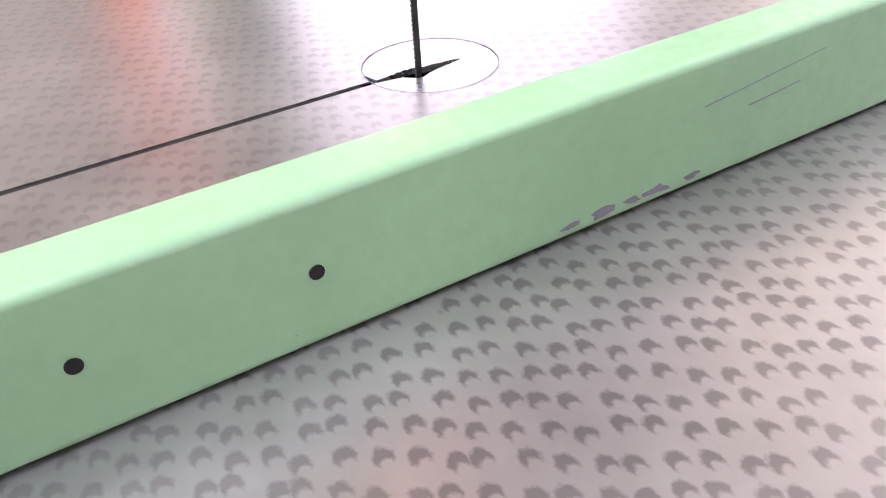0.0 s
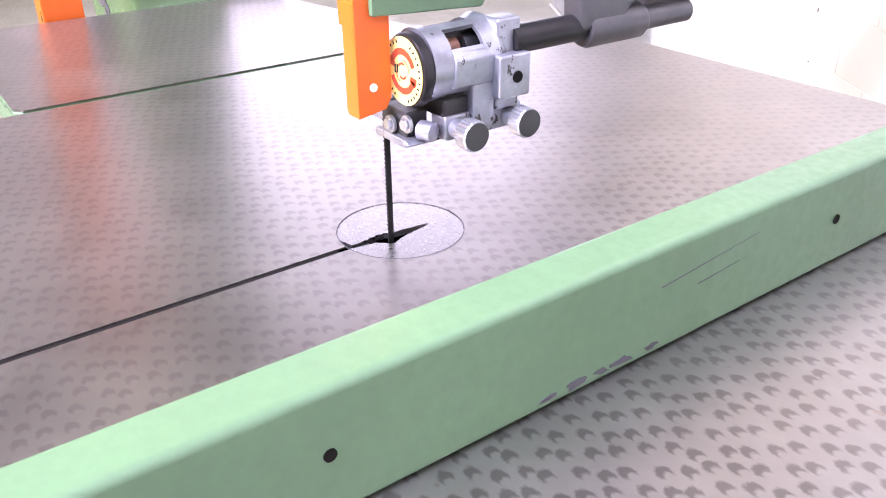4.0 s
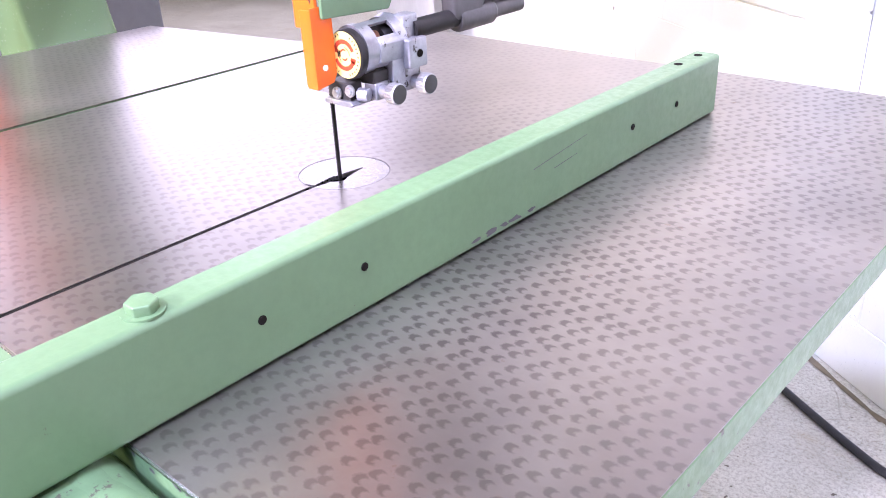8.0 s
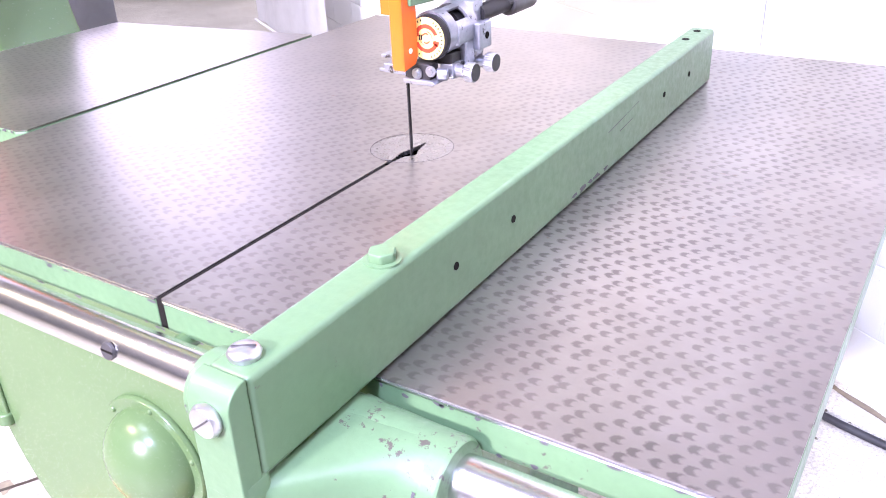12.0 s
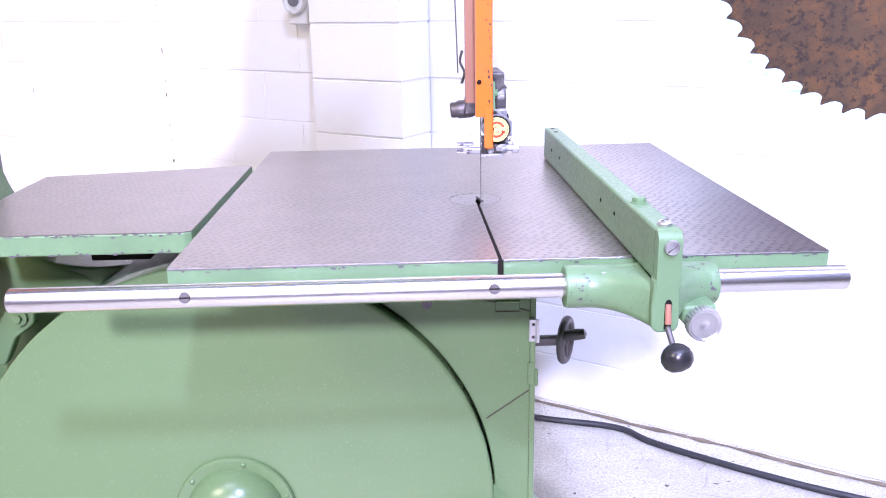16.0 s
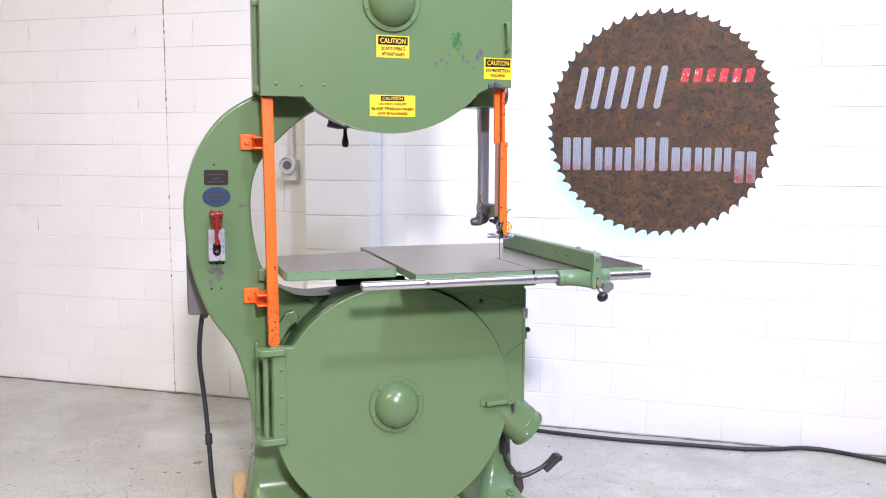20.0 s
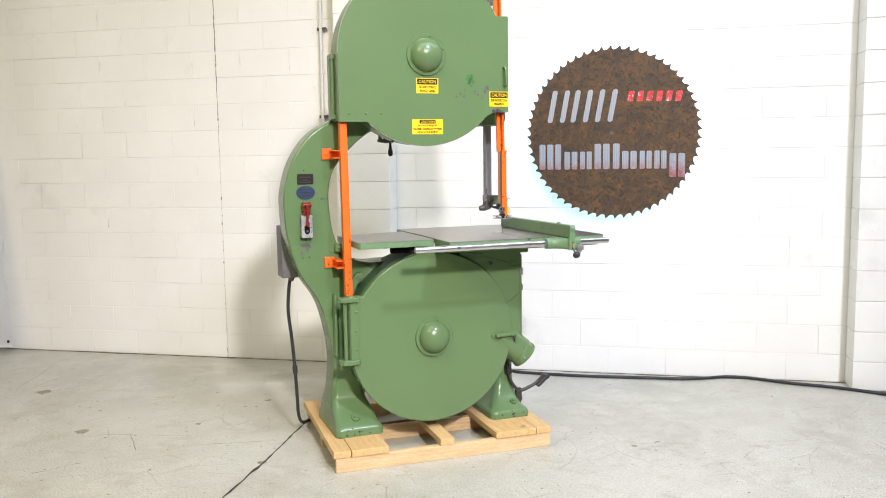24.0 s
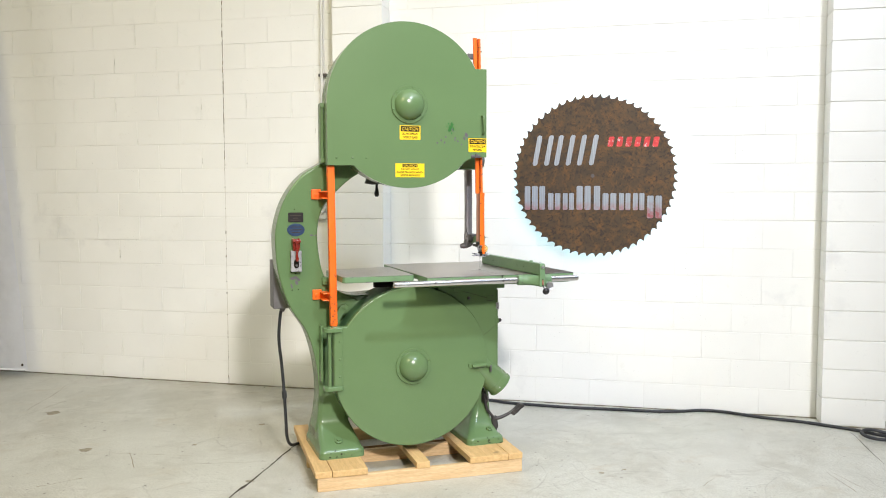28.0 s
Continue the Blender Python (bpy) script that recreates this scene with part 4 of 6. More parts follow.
for k in range(26):
    low = k < 17
    z = scrape.uniform(1.31, 1.60) if low else scrape.uniform(1.66, 2.1)
    x = (0.0165 if low else 0.0095 - (z - 1.61) * 0.0187) - abs(scrape.gauss(0, 0.0035))
    r, y = scrape.uniform(0.0008, 0.0026), 0.3136 if low else 0.3196
    part("paint_chip", prism([(x + r * scrape.uniform(0.4, 1.1) * math.cos(q * math.tau / 7), z + r * scrape.uniform(0.8, 2.6) * math.sin(q * math.tau / 7)) for q in range(7)], y, y + 0.001), PEDAL_IRON, front_guard)
tongue = prism([(0.004, 1.320), (0.018, 1.320), (0.018, 1.257), (0.017, 1.252), (0.006, 1.252), (0.004, 1.255)], 0.3085, 0.3105, 0.0006)
part("guard_tongue", joined(tongue, prism([(0.3085, 1.322), (0.332, 1.322), (0.332, 1.262), (0.328, 1.255), (0.3085, 1.252)], 0.0165, 0.0185, 0.0005, axis="x")), ORANGE, front_guard)
# White disc painted where bright background shows through a hole.
part("guard_rivet", lathe([(0.0026, 0), (0.0026, 0.001), (0.0, 0.001)], (0.0186, 0.319, 1.270), (1, 0, 0), 14), WALL, front_guard)
part("guard_eyelet", dome((-0.004, 0.3137, 1.36), (0, -1, 0), 0.004, 0.002, 12, 3), DARK, front_guard)
part("cotter_pin", sweep([(0.02, 0.33, 1.335), (0.03, 0.328, 1.345), (0.038, 0.326, 1.352), (0.042, 0.326, 1.348)], 0.0016, 6, 5), GREY_IRON, front_guard)

# guide post and guide head
part("guide_post", box(-0.006, 0.0345, 0.548, 0.588, 1.318, 1.80, 0.007, 1), POST_IRON, saw, "square grey steel guide post")
part("counterweight_cord", rod((-0.028, 0.50, 1.36), (-0.041, 0.50, 1.78), 0.0012, 6), GREY_IRON, saw)
part("cord_hook", sweep([(-0.02, 0.50, 1.40), (-0.024, 0.50, 1.38), (-0.016, 0.50, 1.36), (-0.02, 0.52, 1.34)], 0.0025, 6, 5), GREY_IRON, saw)
head = part("guide_head", prism([(0.010, 1.318), (0.052, 1.318), (0.058, 1.325), (0.058, 1.36), (0.0, 1.36), (0.0, 1.325)], 0.50, 0.612, 0.006), GREY_IRON, saw, "dark iron post clamp")
part("clamp_bolt", hexagon((0.02, 0.50, 1.342), (0, -1, 0), 0.010, 0.010), GREY_IRON, head)
part("clamp_boss", lathe([(0.0, 0), (0.0105, 0), (0.0120, 0.003), (0.0120, 0.050), (0.0105, 0.053), (0.0080, 0.054), (0.0080, 0.100), (0.0, 0.102)], (0.047, 0.460, 1.289), (0, 1, 0), 24), GREY_IRON, head)
part("clamp_arm", prism([(0.452, 1.290), (0.450, 1.318), (0.458, 1.334), (0.50, 1.352), (0.60, 1.360), (0.60, 1.330), (0.53, 1.318), (0.495, 1.300), (0.49, 1.286)], 0.037, 0.056, 0.004, 2, axis="x"), GREY_IRON, head)
part("arm_hole", lathe([(0, 0), (0.005, 0), (0.005, 0.0008), (0, 0.0008)], (0.056, 0.470, 1.318), (1, 0, 0), 16), DARK, head)
clamp = joined(lathe([(0.0, 0.0), (0.0125, 0.0), (0.0150, 0.003), (0.0150, 0.012), (0.0175, 0.016), (0.0175, 0.040), (0.0150, 0.046), (0.0120, 0.062), (0.0, 0.063)], (-0.040, 0.560, 1.284), (1, 0, 0.08), 20), prism([(-0.016, 1.276), (0.022, 1.280), (0.036, 1.300), (0.038, 1.330), (-0.004, 1.330), (-0.012, 1.302)], 0.536, 0.590, 0.006, 2), lathe([(0.0, 0), (0.013, 0), (0.013, 0.006), (0.011, 0.010), (0.0, 0.010)], (0.014, 0.538, 1.318), (0, -1, 0), 18))
part("clamp_casting", clamp, GREY_IRON, head, "dark cast clamp under the post")
part("clamp_nut", hexagon((0.014, 0.529, 1.318), (0, -1, 0), 0.0075, 0.007, 0.0006), GREY_IRON, head)
part("guide_shaft", rod((0.046, 0.400, 1.291), (0.046, 0.475, 1.291), 0.0088, 24), BLACK_STEEL, head)
guide = part("blade_guide", lathe([(0.0, 0), (0.0212, 0), (0.0222, 0.0015), (0.0222, 0.006), (0.0205, 0.007), (0.0205, 0.010)], (0.0285, 0.3355, 1.2795), (0, 1, 0), 40), BLACK_STEEL, saw, "cast alloy ball-bearing blade guide")
part("guide_label", joined(lathe([(0.0, 0), (0.0205, 0), (0.0205, 0.0006), (0, 0.0006)], (0.027, 0.3353, 1.279), (0, -1, 0), 40)), DISC_YELLOW, guide, "yellow and red printed disc")
red_ring = bmesh.new()
for a0, a1, r0, r1 in ((20, 158, 0.0098, 0.0138), (202, 340, 0.0098, 0.0138), (150, 172, 0.0085, 0.0150), (330, 352, 0.0085, 0.0150), (60, 150, 0.0040, 0.0054), (230, 330, 0.0036, 0.0050), (0, 80, 0.0066, 0.0074), (190, 250, 0.0066, 0.0074)):
    n = 24
    for k in range(n):
        quad = []
        for a, r in ((k, r0), (k, r1), (k + 1, r1), (k + 1, r0)):
            t = radians(a0 + (a1 - a0) * a / n)
            quad.append(red_ring.verts.new((0.027 + r * math.cos(t), 0.33455, 1.279 + r * math.sin(t))))
        red_ring.faces.new(quad)
bmesh.ops.recalc_face_normals(red_ring, faces=red_ring.faces)
part("disc_print", red_ring, DISC_RED, guide)
bars = bmesh.new()
for k in range(30):
    if k in (6, 7, 8, 21, 22, 23):
        continue
    a = radians(k * 360 / 30)
    c, r = Vector((0.027 + 0.0178 * math.cos(a), 0.3345, 1.279 + 0.0178 * math.sin(a))), Vector((math.cos(a), 0, math.sin(a)))
    t = Vector((-r.z, 0, r.x))
    bars.faces.new([bars.verts.new(c + p) for p in (r * 0.0010 + t * 0.0006, r * 0.0010 - t * 0.0006, -r * 0.0010 - t * 0.0006, -r * 0.0010 + t * 0.0006)])
for x, z in ((-0.0075, 0.0005), (-0.0052, 0.0008)):
    bars.faces.new([bars.verts.new((0.027 + x + a, 0.3344, 1.279 + z + b)) for a, b in ((-0.0008, -0.0026), (0.0008, -0.0026), (0.0008, 0.0026), (-0.0008, 0.0026))])
part("disc_print", bars, INK, guide)
# housing: a cast drum with windows in its upper side, and a flared rear flange


def windowed_drum(cx, cz, y0, y1, r0, r1, windows, thick, seg=60, rows=14):
    bm = bmesh.new()
    grid = []
    for j in range(rows + 1):
        t = j / rows
        r = r0 + (r1 - r0) * t + 0.0022 * max(0.0, t - 0.86) / 0.14
        grid.append([bm.verts.new((cx + r * math.cos(k * math.tau / seg), y0 + (y1 - y0) * t, cz + r * math.sin(k * math.tau / seg))) for k in range(seg)])
    for j in range(rows):
        for k in range(seg):
            a, t = (k + 0.5) * 360 / seg, (j + 0.5) / rows
            if any(a0 < a < a1 and t0 < t < t1 for a0, a1, t0, t1 in windows):
                continue
            bm.faces.new((grid[j][k], grid[j][(k + 1) % seg], grid[j + 1][(k + 1) % seg], grid[j + 1][k]))
    bmesh.ops.delete(bm, geom=[v for v in bm.verts if not v.link_faces], context="VERTS")
    bmesh.ops.recalc_face_normals(bm, faces=bm.faces)
    bmesh.ops.solidify(bm, geom=bm.faces[:], thickness=thick)
    return bm


part("housing", windowed_drum(0.028, 1.2815, 0.3425, 0.3885, 0.0222, 0.0232, ((24, 66, 0.28, 0.78), (84, 126, 0.14, 0.80), (140, 172, 0.2, 0.8), (278, 312, 0.30, 0.80)), 0.0026), ALLOY, guide, "cast drum with open windows", 40)
part("housing_facet", bevelled(prism([(0.0430, 1.2670), (0.0512, 1.2700), (0.0520, 1.2860), (0.0470, 1.2930), (0.0440, 1.2900), (0.0460, 1.2800)], 0.3560, 0.3860), 0.0010, 2), ALLOY, guide)
part("housing_back", lathe([(0.0, 0), (0.0215, 0.0), (0.0225, 0.003), (0.0190, 0.010), (0.0145, 0.016), (0.0135, 0.024), (0, 0.024)], (0.030, 0.3870, 1.284), (0, 1, 0), 36), ALLOY, guide)
part("bearing", joined(rod((0.028, 0.337, 1.282), (0.028, 0.352, 1.282), 0.0192, 28), rod((0.028, 0.352, 1.282), (0.028, 0.386, 1.283), 0.0085, 20), rod((0.028, 0.372, 1.283), (0.028, 0.384, 1.283), 0.0150, 24)), BLACK_STEEL, guide)
part("bearing_shaft", rod((0.030, 0.353, 1.2885), (0.030, 0.371, 1.2885), 0.0058, 14), COPPER, guide, "rusty bearing shaft")
part("guide_block", joined(box(0.046, 0.0585, 0.384, 0.408, 1.259, 1.286, 0.002), box(0.034, 0.050, 0.388, 0.406, 1.250, 1.306, 0.002)), ALLOY, guide)
part("block_hole", lathe([(0.0, 0), (0.0036, 0.0), (0.0036, 0.0006), (0, 0.0006)], (0.0588, 0.397, 1.272), (1, 0, 0), 16), DARK, guide)
part("foot_bracket", joined(box(0.002, 0.030, 0.334, 0.350, 1.2360, 1.254, 0.0015), box(0.004, 0.044, 0.352, 0.386, 1.2500, 1.2620, 0.002)), PEDAL_IRON, guide, "dark steel bracket under the guide")
part("guide_leg", box(0.040, 0.0505, 0.370, 0.386, 1.2420, 1.2700, 0.0015), ALLOY, guide)
part("guide_foot", joined(box(0.030, 0.046, 0.352, 0.412, 1.236, 1.252, 0.002), box(-0.030, 0.0, 0.340, 0.352, 1.238, 1.248, 0.0015), prism([(0.0, 1.2335), (0.034, 1.2335), (0.038, 1.236), (0.034, 1.2385), (0.0, 1.2385)], 0.330, 0.364, 0.001)), ALLOY, guide)
part("guide_wing", joined(box(-0.040, -0.006, 0.345, 0.375, 1.237, 1.241, 0.001), box(-0.040, -0.010, 0.350, 0.372, 1.250, 1.254, 0.001), box(-0.024, -0.018, 0.350, 0.370, 1.240, 1.252, 0.001)), ALLOY, guide)
for x, y, z in ((0.0165, 0.3315, 1.2445), (0.031, 0.334, 1.2475)):
    part("guide_nut", joined(rod((x, y + 0.001, z), (x, y - 0.001, z), 0.0055, 16), hexagon((x, y - 0.001, z), (0, -1, 0), 0.0038, 0.0026, 0.0004)), ZINC, guide)
for y in (0.360, 0.401):
    knob = lathe([(0.0, 0), (0.0090, 0), (0.0098, 0.001), (0.0098, 0.0095), (0.0090, 0.0105), (0.0, 0.0105)], (0.0562, y, 1.2438), (1, 0, 0), 48)
    knob.verts.ensure_lookup_table()
    for i, v in enumerate(knob.verts):
        d = Vector((0, v.co.y - y, v.co.z - 1.2438))
        if d.length > 0.0095 and i % 2:
            v.co += d.normalized() * -0.0006
    kn = part("thumb_knob", knob, ZINC, guide, "knurled thumb screw", 20)
    part("knob_face", lathe([(0.0, 0), (0.0086, 0), (0.0086, 0.0005), (0, 0.0005)], (0.0666, y, 1.2438), (1, 0, 0), 28), GREY_IRON, kn)
    part("knob_stem", rod((0.040, y, 1.2438), (0.0570, y, 1.2438), 0.0062, 16), ALLOY, kn)
part("guide_plug", lathe([(0.0, 0), (0.0045, 0), (0.0045, 0.001), (0, 0.001)], (0.046, 0.381, 1.2445), (1, 0, 0), 14), GREEN_WORN, guide)
part("guide_screw", rod((0.034, 0.341, 1.2435), (0.044, 0.345, 1.2435), 0.0062, 16, 0.001), ALLOY, guide)
part("head_plate", prism([(0.318, 1.312), (0.398, 1.308), (0.404, 1.318), (0.460, 1.312), (0.540, 1.300), (0.545, 1.330), (0.470, 1.352), (0.318, 1.360)], 0.0185, 0.0230, 0.001, 1, axis="x"), GREEN_WORN, saw, "green sheet-steel guide bracket")
part("plate_nut", hexagon((0.0230, 0.532, 1.314), (1, 0, 0), 0.0065, 0.006, 0.0006), GREEN_WORN, saw)
part("plate_nut", hexagon((0.0230, 0.332, 1.340), (1, 0, 0), 0.0065, 0.006, 0.0006), GREEN_WORN, saw)

# tables


def slot_x(y):
    """The middle of the saw slot, which runs a little askew to the table."""
    return -0.0015 - 0.015 * y


table = part("table", prism([(-0.445, 0.0), (slot_x(0) - 0.0038, 0.0), (slot_x(0.3) - 0.0038, 0.300), (-0.060, 0.300), (-0.060, 0.405), (0.042, 0.405), (0.042, 0.300), (slot_x(0.3) + 0.0038, 0.300), (slot_x(0) + 0.0038, 0.0), (0.446, 0.0), (0.446, 0.883), (-0.445, 0.883)], 1.128, 1.1545, 0.0012, 2, axis="z"), GREEN_EDGE, saw, "slotted cast-iron main table")
IC, IR = (-0.0090, 0.3520), 0.0445


def plate_with_hole(x_edge, y0, y1, z, side):
    """Half of the table's steel face, from the slot to one edge, cut round the throat plate."""
    turn = range(258, 84, -6) if side < 0 else range(-84, 90, 6)
    limit = min if side < 0 else max
    curve = [(slot_x(y0) + side * 0.0026, y0), (slot_x(IC[1] - IR) + side * 0.0026, IC[1] - IR)]
    for a in turn:
        y = IC[1] + IR * math.sin(radians(a))
        curve.append((limit(slot_x(y) + side * 0.0026, IC[0] + IR * math.cos(radians(a))), y))
    joint = slot_x(y1)
    return prism(curve + [(joint, IC[1] + IR + 0.001), (joint, y1), (x_edge, y1), (x_edge, y0)], z - 0.0012, z, 0, axis="z")


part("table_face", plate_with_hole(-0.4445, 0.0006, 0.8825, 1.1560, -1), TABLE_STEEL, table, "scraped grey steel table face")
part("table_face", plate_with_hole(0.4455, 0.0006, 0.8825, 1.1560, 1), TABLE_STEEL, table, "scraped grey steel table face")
rim_arc = [(IC[0] + (IR - 0.0004) * math.cos(radians(a)), IC[1] + (IR - 0.0004) * math.sin(radians(a))) for a in range(-84, 257, 4)]
tear_far = [(-0.0078, 0.3120), (-0.0082, 0.3195), (-0.0092, 0.3223), (-0.0086, 0.3245), (-0.0104, 0.3280), (-0.0096, 0.3303), (-0.0112, 0.3337), (-0.0100, 0.3363), (-0.0108, 0.3390), (-0.0086, 0.3417), (-0.0092, 0.3443), (-0.0074, 0.3470), (-0.0078, 0.3515), (-0.0066, 0.3585), (-0.0064, 0.3655), (-0.0048, 0.3721)]
tear_near = [(-0.0032, 0.3717), (-0.0021, 0.3665), (-0.0010, 0.3605), (-0.0002, 0.3565), (0.0016, 0.3485), (0.0030, 0.3445), (0.0064, 0.3380), (0.0060, 0.3350), (0.0036, 0.3323), (0.0010, 0.3295), (-0.0013, 0.3270), (-0.0028, 0.3185), (-0.0038, 0.3110)]
part("throat_plate", prism(rim_arc + tear_far + tear_near, 1.1515, 1.15585, 0.0, axis="z"), THROAT, table, "round worn alloy throat plate with a torn blade opening")
# Near-black cup: the shade under the throat opening is in its colour.
part("throat_well", lathe([(0.0, 0.0), (0.0485, 0.0), (0.0485, 0.035), (0.0478, 0.035), (0.0478, 0.001), (0.0, 0.001)], (IC[0] + 0.0015, IC[1], 1.1165), (0, 0, 1), 40), DARK, table)
groove = bmesh.new()
for k in range(72):
    groove.faces.new([groove.verts.new((IC[0] + r * math.cos(radians(a)), IC[1] + r * math.sin(radians(a)), 1.15625)) for a, r in ((5 * k, IR - 0.0003), (5 * k, IR + 0.0003), (5 * k + 5, IR + 0.0003), (5 * k + 5, IR - 0.0003))])
bmesh.ops.remove_doubles(groove, verts=groove.verts[:], dist=1e-5)
part("throat_groove", groove, PRIMER, table)
torn = random.Random(5)
for k, (x, y) in enumerate(tear_far[1:13]):
    w, d = torn.uniform(0.0010, 0.0022), torn.uniform(0.0012, 0.0030)
    part("torn_chip", prism([(x - 0.0012, y - w), (x + d * 0.5, y - w * 0.3), (x + d, y + w * 0.2), (x + d * 0.3, y + w), (x - 0.0012, y + w)], 1.1535, 1.1563 + torn.uniform(0, 0.0007)), (ALLOY, COPPER, GREY_IRON)[k % 3], table)
# Near-black fill just below the face, standing in for the slot's shade.
part("slot_lining", prism([(slot_x(0) - 0.0046, 0.0008), (slot_x(0) + 0.0046, 0.0008), (slot_x(0.3) + 0.0046, 0.301), (slot_x(0.3) - 0.0046, 0.301)], 1.129, 1.1547, 0, axis="z"), DARK, table)
for x0, x1 in ((-0.4440, -0.0058), (0.0028, 0.4450)):
    part("worn_edge", prism([(0.0012, 1.1552), (-0.0006, 1.1545), (-0.0008, 1.1530), (0.0012, 1.1530)], x0, x1, 0, axis="x"), STEEL, table, "bare bright edge where paint wore off")
aux = part("auxiliary_table", prism([(-0.868, 0.215), (-0.858, 0.195), (-0.471, 0.190), (-0.460, 0.198), (-0.460, 0.725), (-0.868, 0.655)], 1.120, 1.1530, 0.003, 2, axis="z"), GREEN_EDGE, saw, "small side table left of the blade")
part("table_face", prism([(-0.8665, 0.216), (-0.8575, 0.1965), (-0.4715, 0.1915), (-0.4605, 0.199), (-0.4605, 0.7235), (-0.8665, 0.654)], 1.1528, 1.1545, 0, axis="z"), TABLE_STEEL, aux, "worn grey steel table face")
edge_wear = random.Random(41)
for owner, x0, x1, ya, yb, z_low, z_high, count in ((aux, -0.855, -0.475, 0.1950, 0.1900, 1.121, 1.1525, 70), (table, -0.44, 0.44, 0.0, 0.0, 1.128, 1.1525, 60)):
    bm = bmesh.new()
    for k in range(count):
        x, high = edge_wear.uniform(x0, x1), edge_wear.random() < 0.6
        y = ya + (yb - ya) * (x - x0) / (x1 - x0) - 0.0007
        z = z_high - 0.004 * edge_wear.random() ** 2 if high else z_low + 0.006 * edge_wear.random() ** 2
        w, h = edge_wear.uniform(0.0012, 0.0060), edge_wear.uniform(0.0007, 0.0022)
        bm.faces.new([bm.verts.new((x + w * edge_wear.uniform(0.6, 1.1) * math.cos(q * math.tau / 7), y, z + h * edge_wear.uniform(0.6, 1.2) * math.sin(q * math.tau / 7))) for q in range(7)])
    tagged(part("paint_chip", bm, PRIMER, owner, "chipped paint along the edge"), kind="stuff")
part("table_bracket", joined(box(-0.66, -0.56, 0.30, 0.34, 1.078, 1.122, 0.004), box(-0.66, -0.40, 0.30, 0.34, 1.090, 1.104, 0.003)), DARK, saw)
part("table_rib", joined(box(-0.43, 0.43, 0.03, 0.06, 1.098, 1.130, 0.003), box(-0.25, -0.20, 0.06, 0.85, 1.104, 1.13, 0.004), box(0.12, 0.17, 0.06, 0.85, 1.104, 1.13, 0.004)), GREEN_CAST, saw)
part("trunnion", joined(box(-0.24, 0.16, 0.33, 0.52, 1.04, 1.10, 0.006)), GREEN_CAST, saw)

# fence rail
rail = part("fence_rail", rod((-0.642, -0.0255, 1.126), (0.459, -0.0255, 1.126), 0.0165, 40, 0.002), STEEL, saw, "polished round steel fence rail")
for x in (-0.413, -0.014):
    sc = part("rail_screw", lathe([(0, 0), (0.0072, 0), (0.0072, 0.0016), (0.0065, 0.0026), (0, 0.0026)], (x, -0.0415, 1.1292), (0, -0.97, 0.2), 18), GREY_IRON, rail)
    part("screw_slot", box(x - 0.0065, x + 0.0065, -0.0443, -0.0435, 1.1288, 1.1306), DARK, rail)
for x in (-0.36, 0.02, 0.38):
    part("rail_stud", rod((x, -0.02, 1.124), (x, 0.03, 1.124), 0.0075, 14), GREEN_CAST, rail)

# switch, plates and labels on the frame
switch = part("switch_box", box(-1.114, -1.054, 0.418, 0.456, 1.172, 1.290, 0.003), SWITCH_GREY, saw, "scuffed grey switch box with red lever")
part("switch_lever", joined(prism([(-1.100, 1.290), (-1.066, 1.290), (-1.062, 1.330), (-1.060, 1.352), (-1.068, 1.362), (-1.077, 1.356), (-1.090, 1.356), (-1.099, 1.362), (-1.107, 1.352), (-1.104, 1.330)], 0.412, 0.456, 0.004, 2), prism([(-1.092, 1.345), (-1.074, 1.345), (-1.077, 1.300), (-1.079, 1.262), (-1.073, 1.246), (-1.078, 1.232), (-1.086, 1.230), (-1.093, 1.238), (-1.091, 1.262), (-1.090, 1.300)], 0.390, 0.404, 0.004, 2), lathe([(0.0, 0), (0.009, 0), (0.010, 0.003), (0.010, 0.018), (0, 0.018)], (-1.083, 0.386, 1.340), (0, 1, 0), 16), lathe([(0.0, 0), (0.0070, 0), (0.0078, 0.002), (0.0078, 0.010), (0, 0.010)], (-1.083, 0.386, 1.293), (0, 1, 0), 14), lathe([(0.0, 0), (0.0065, 0), (0.0065, 0.012), (0, 0.012)], (-1.083, 0.387, 1.243), (0, 1, 0), 14), rod((-1.106, 0.404, 1.346), (-1.060, 0.404, 1.346), 0.0095, 14, 0.003), rod((-1.083, 0.404, 1.336), (-1.083, 0.456, 1.336), 0.012, 14)), RED, switch, "worn red toggle lever")
part("switch_opening", prism(arc(-1.084, 1.228, 0.014, 0, 180, 12) + arc(-1.084, 1.206, 0.014, 180, 360, 12), 0.4168, 0.4185), DARK, switch)
part("switch_stem", rod((-1.084, 0.418, 1.208), (-1.084, 0.408, 1.208), 0.0065, 14, 0.001), GREY_IRON, switch)
nameplate = part("nameplate", prism([(-1.122, 1.502), (-1.118, 1.506), (-1.040, 1.506), (-1.036, 1.502), (-1.036, 1.455), (-1.040, 1.451), (-1.118, 1.451), (-1.122, 1.455)], 0.452, 0.4555), NAME_BLACK, saw, "black metal nameplate")
for z, w in ((1.489, 0.060), (1.474, 0.026), (1.4625, 0.056)):
    part("plate_mark", box(-1.079 - w / 2, -1.079 + w / 2, 0.4514, 0.4525, z - 0.0025, z + 0.0025), PLATE_MARK, nameplate)
oval = [(-1.079 + 0.050 * math.cos(radians(a)), 1.408 + 0.036 * math.sin(radians(a))) for a in range(0, 360, 10)]
badge = part("nameplate", prism(oval, 0.452, 0.4555), NAME_BLUE, saw, "oval blue metal nameplate")
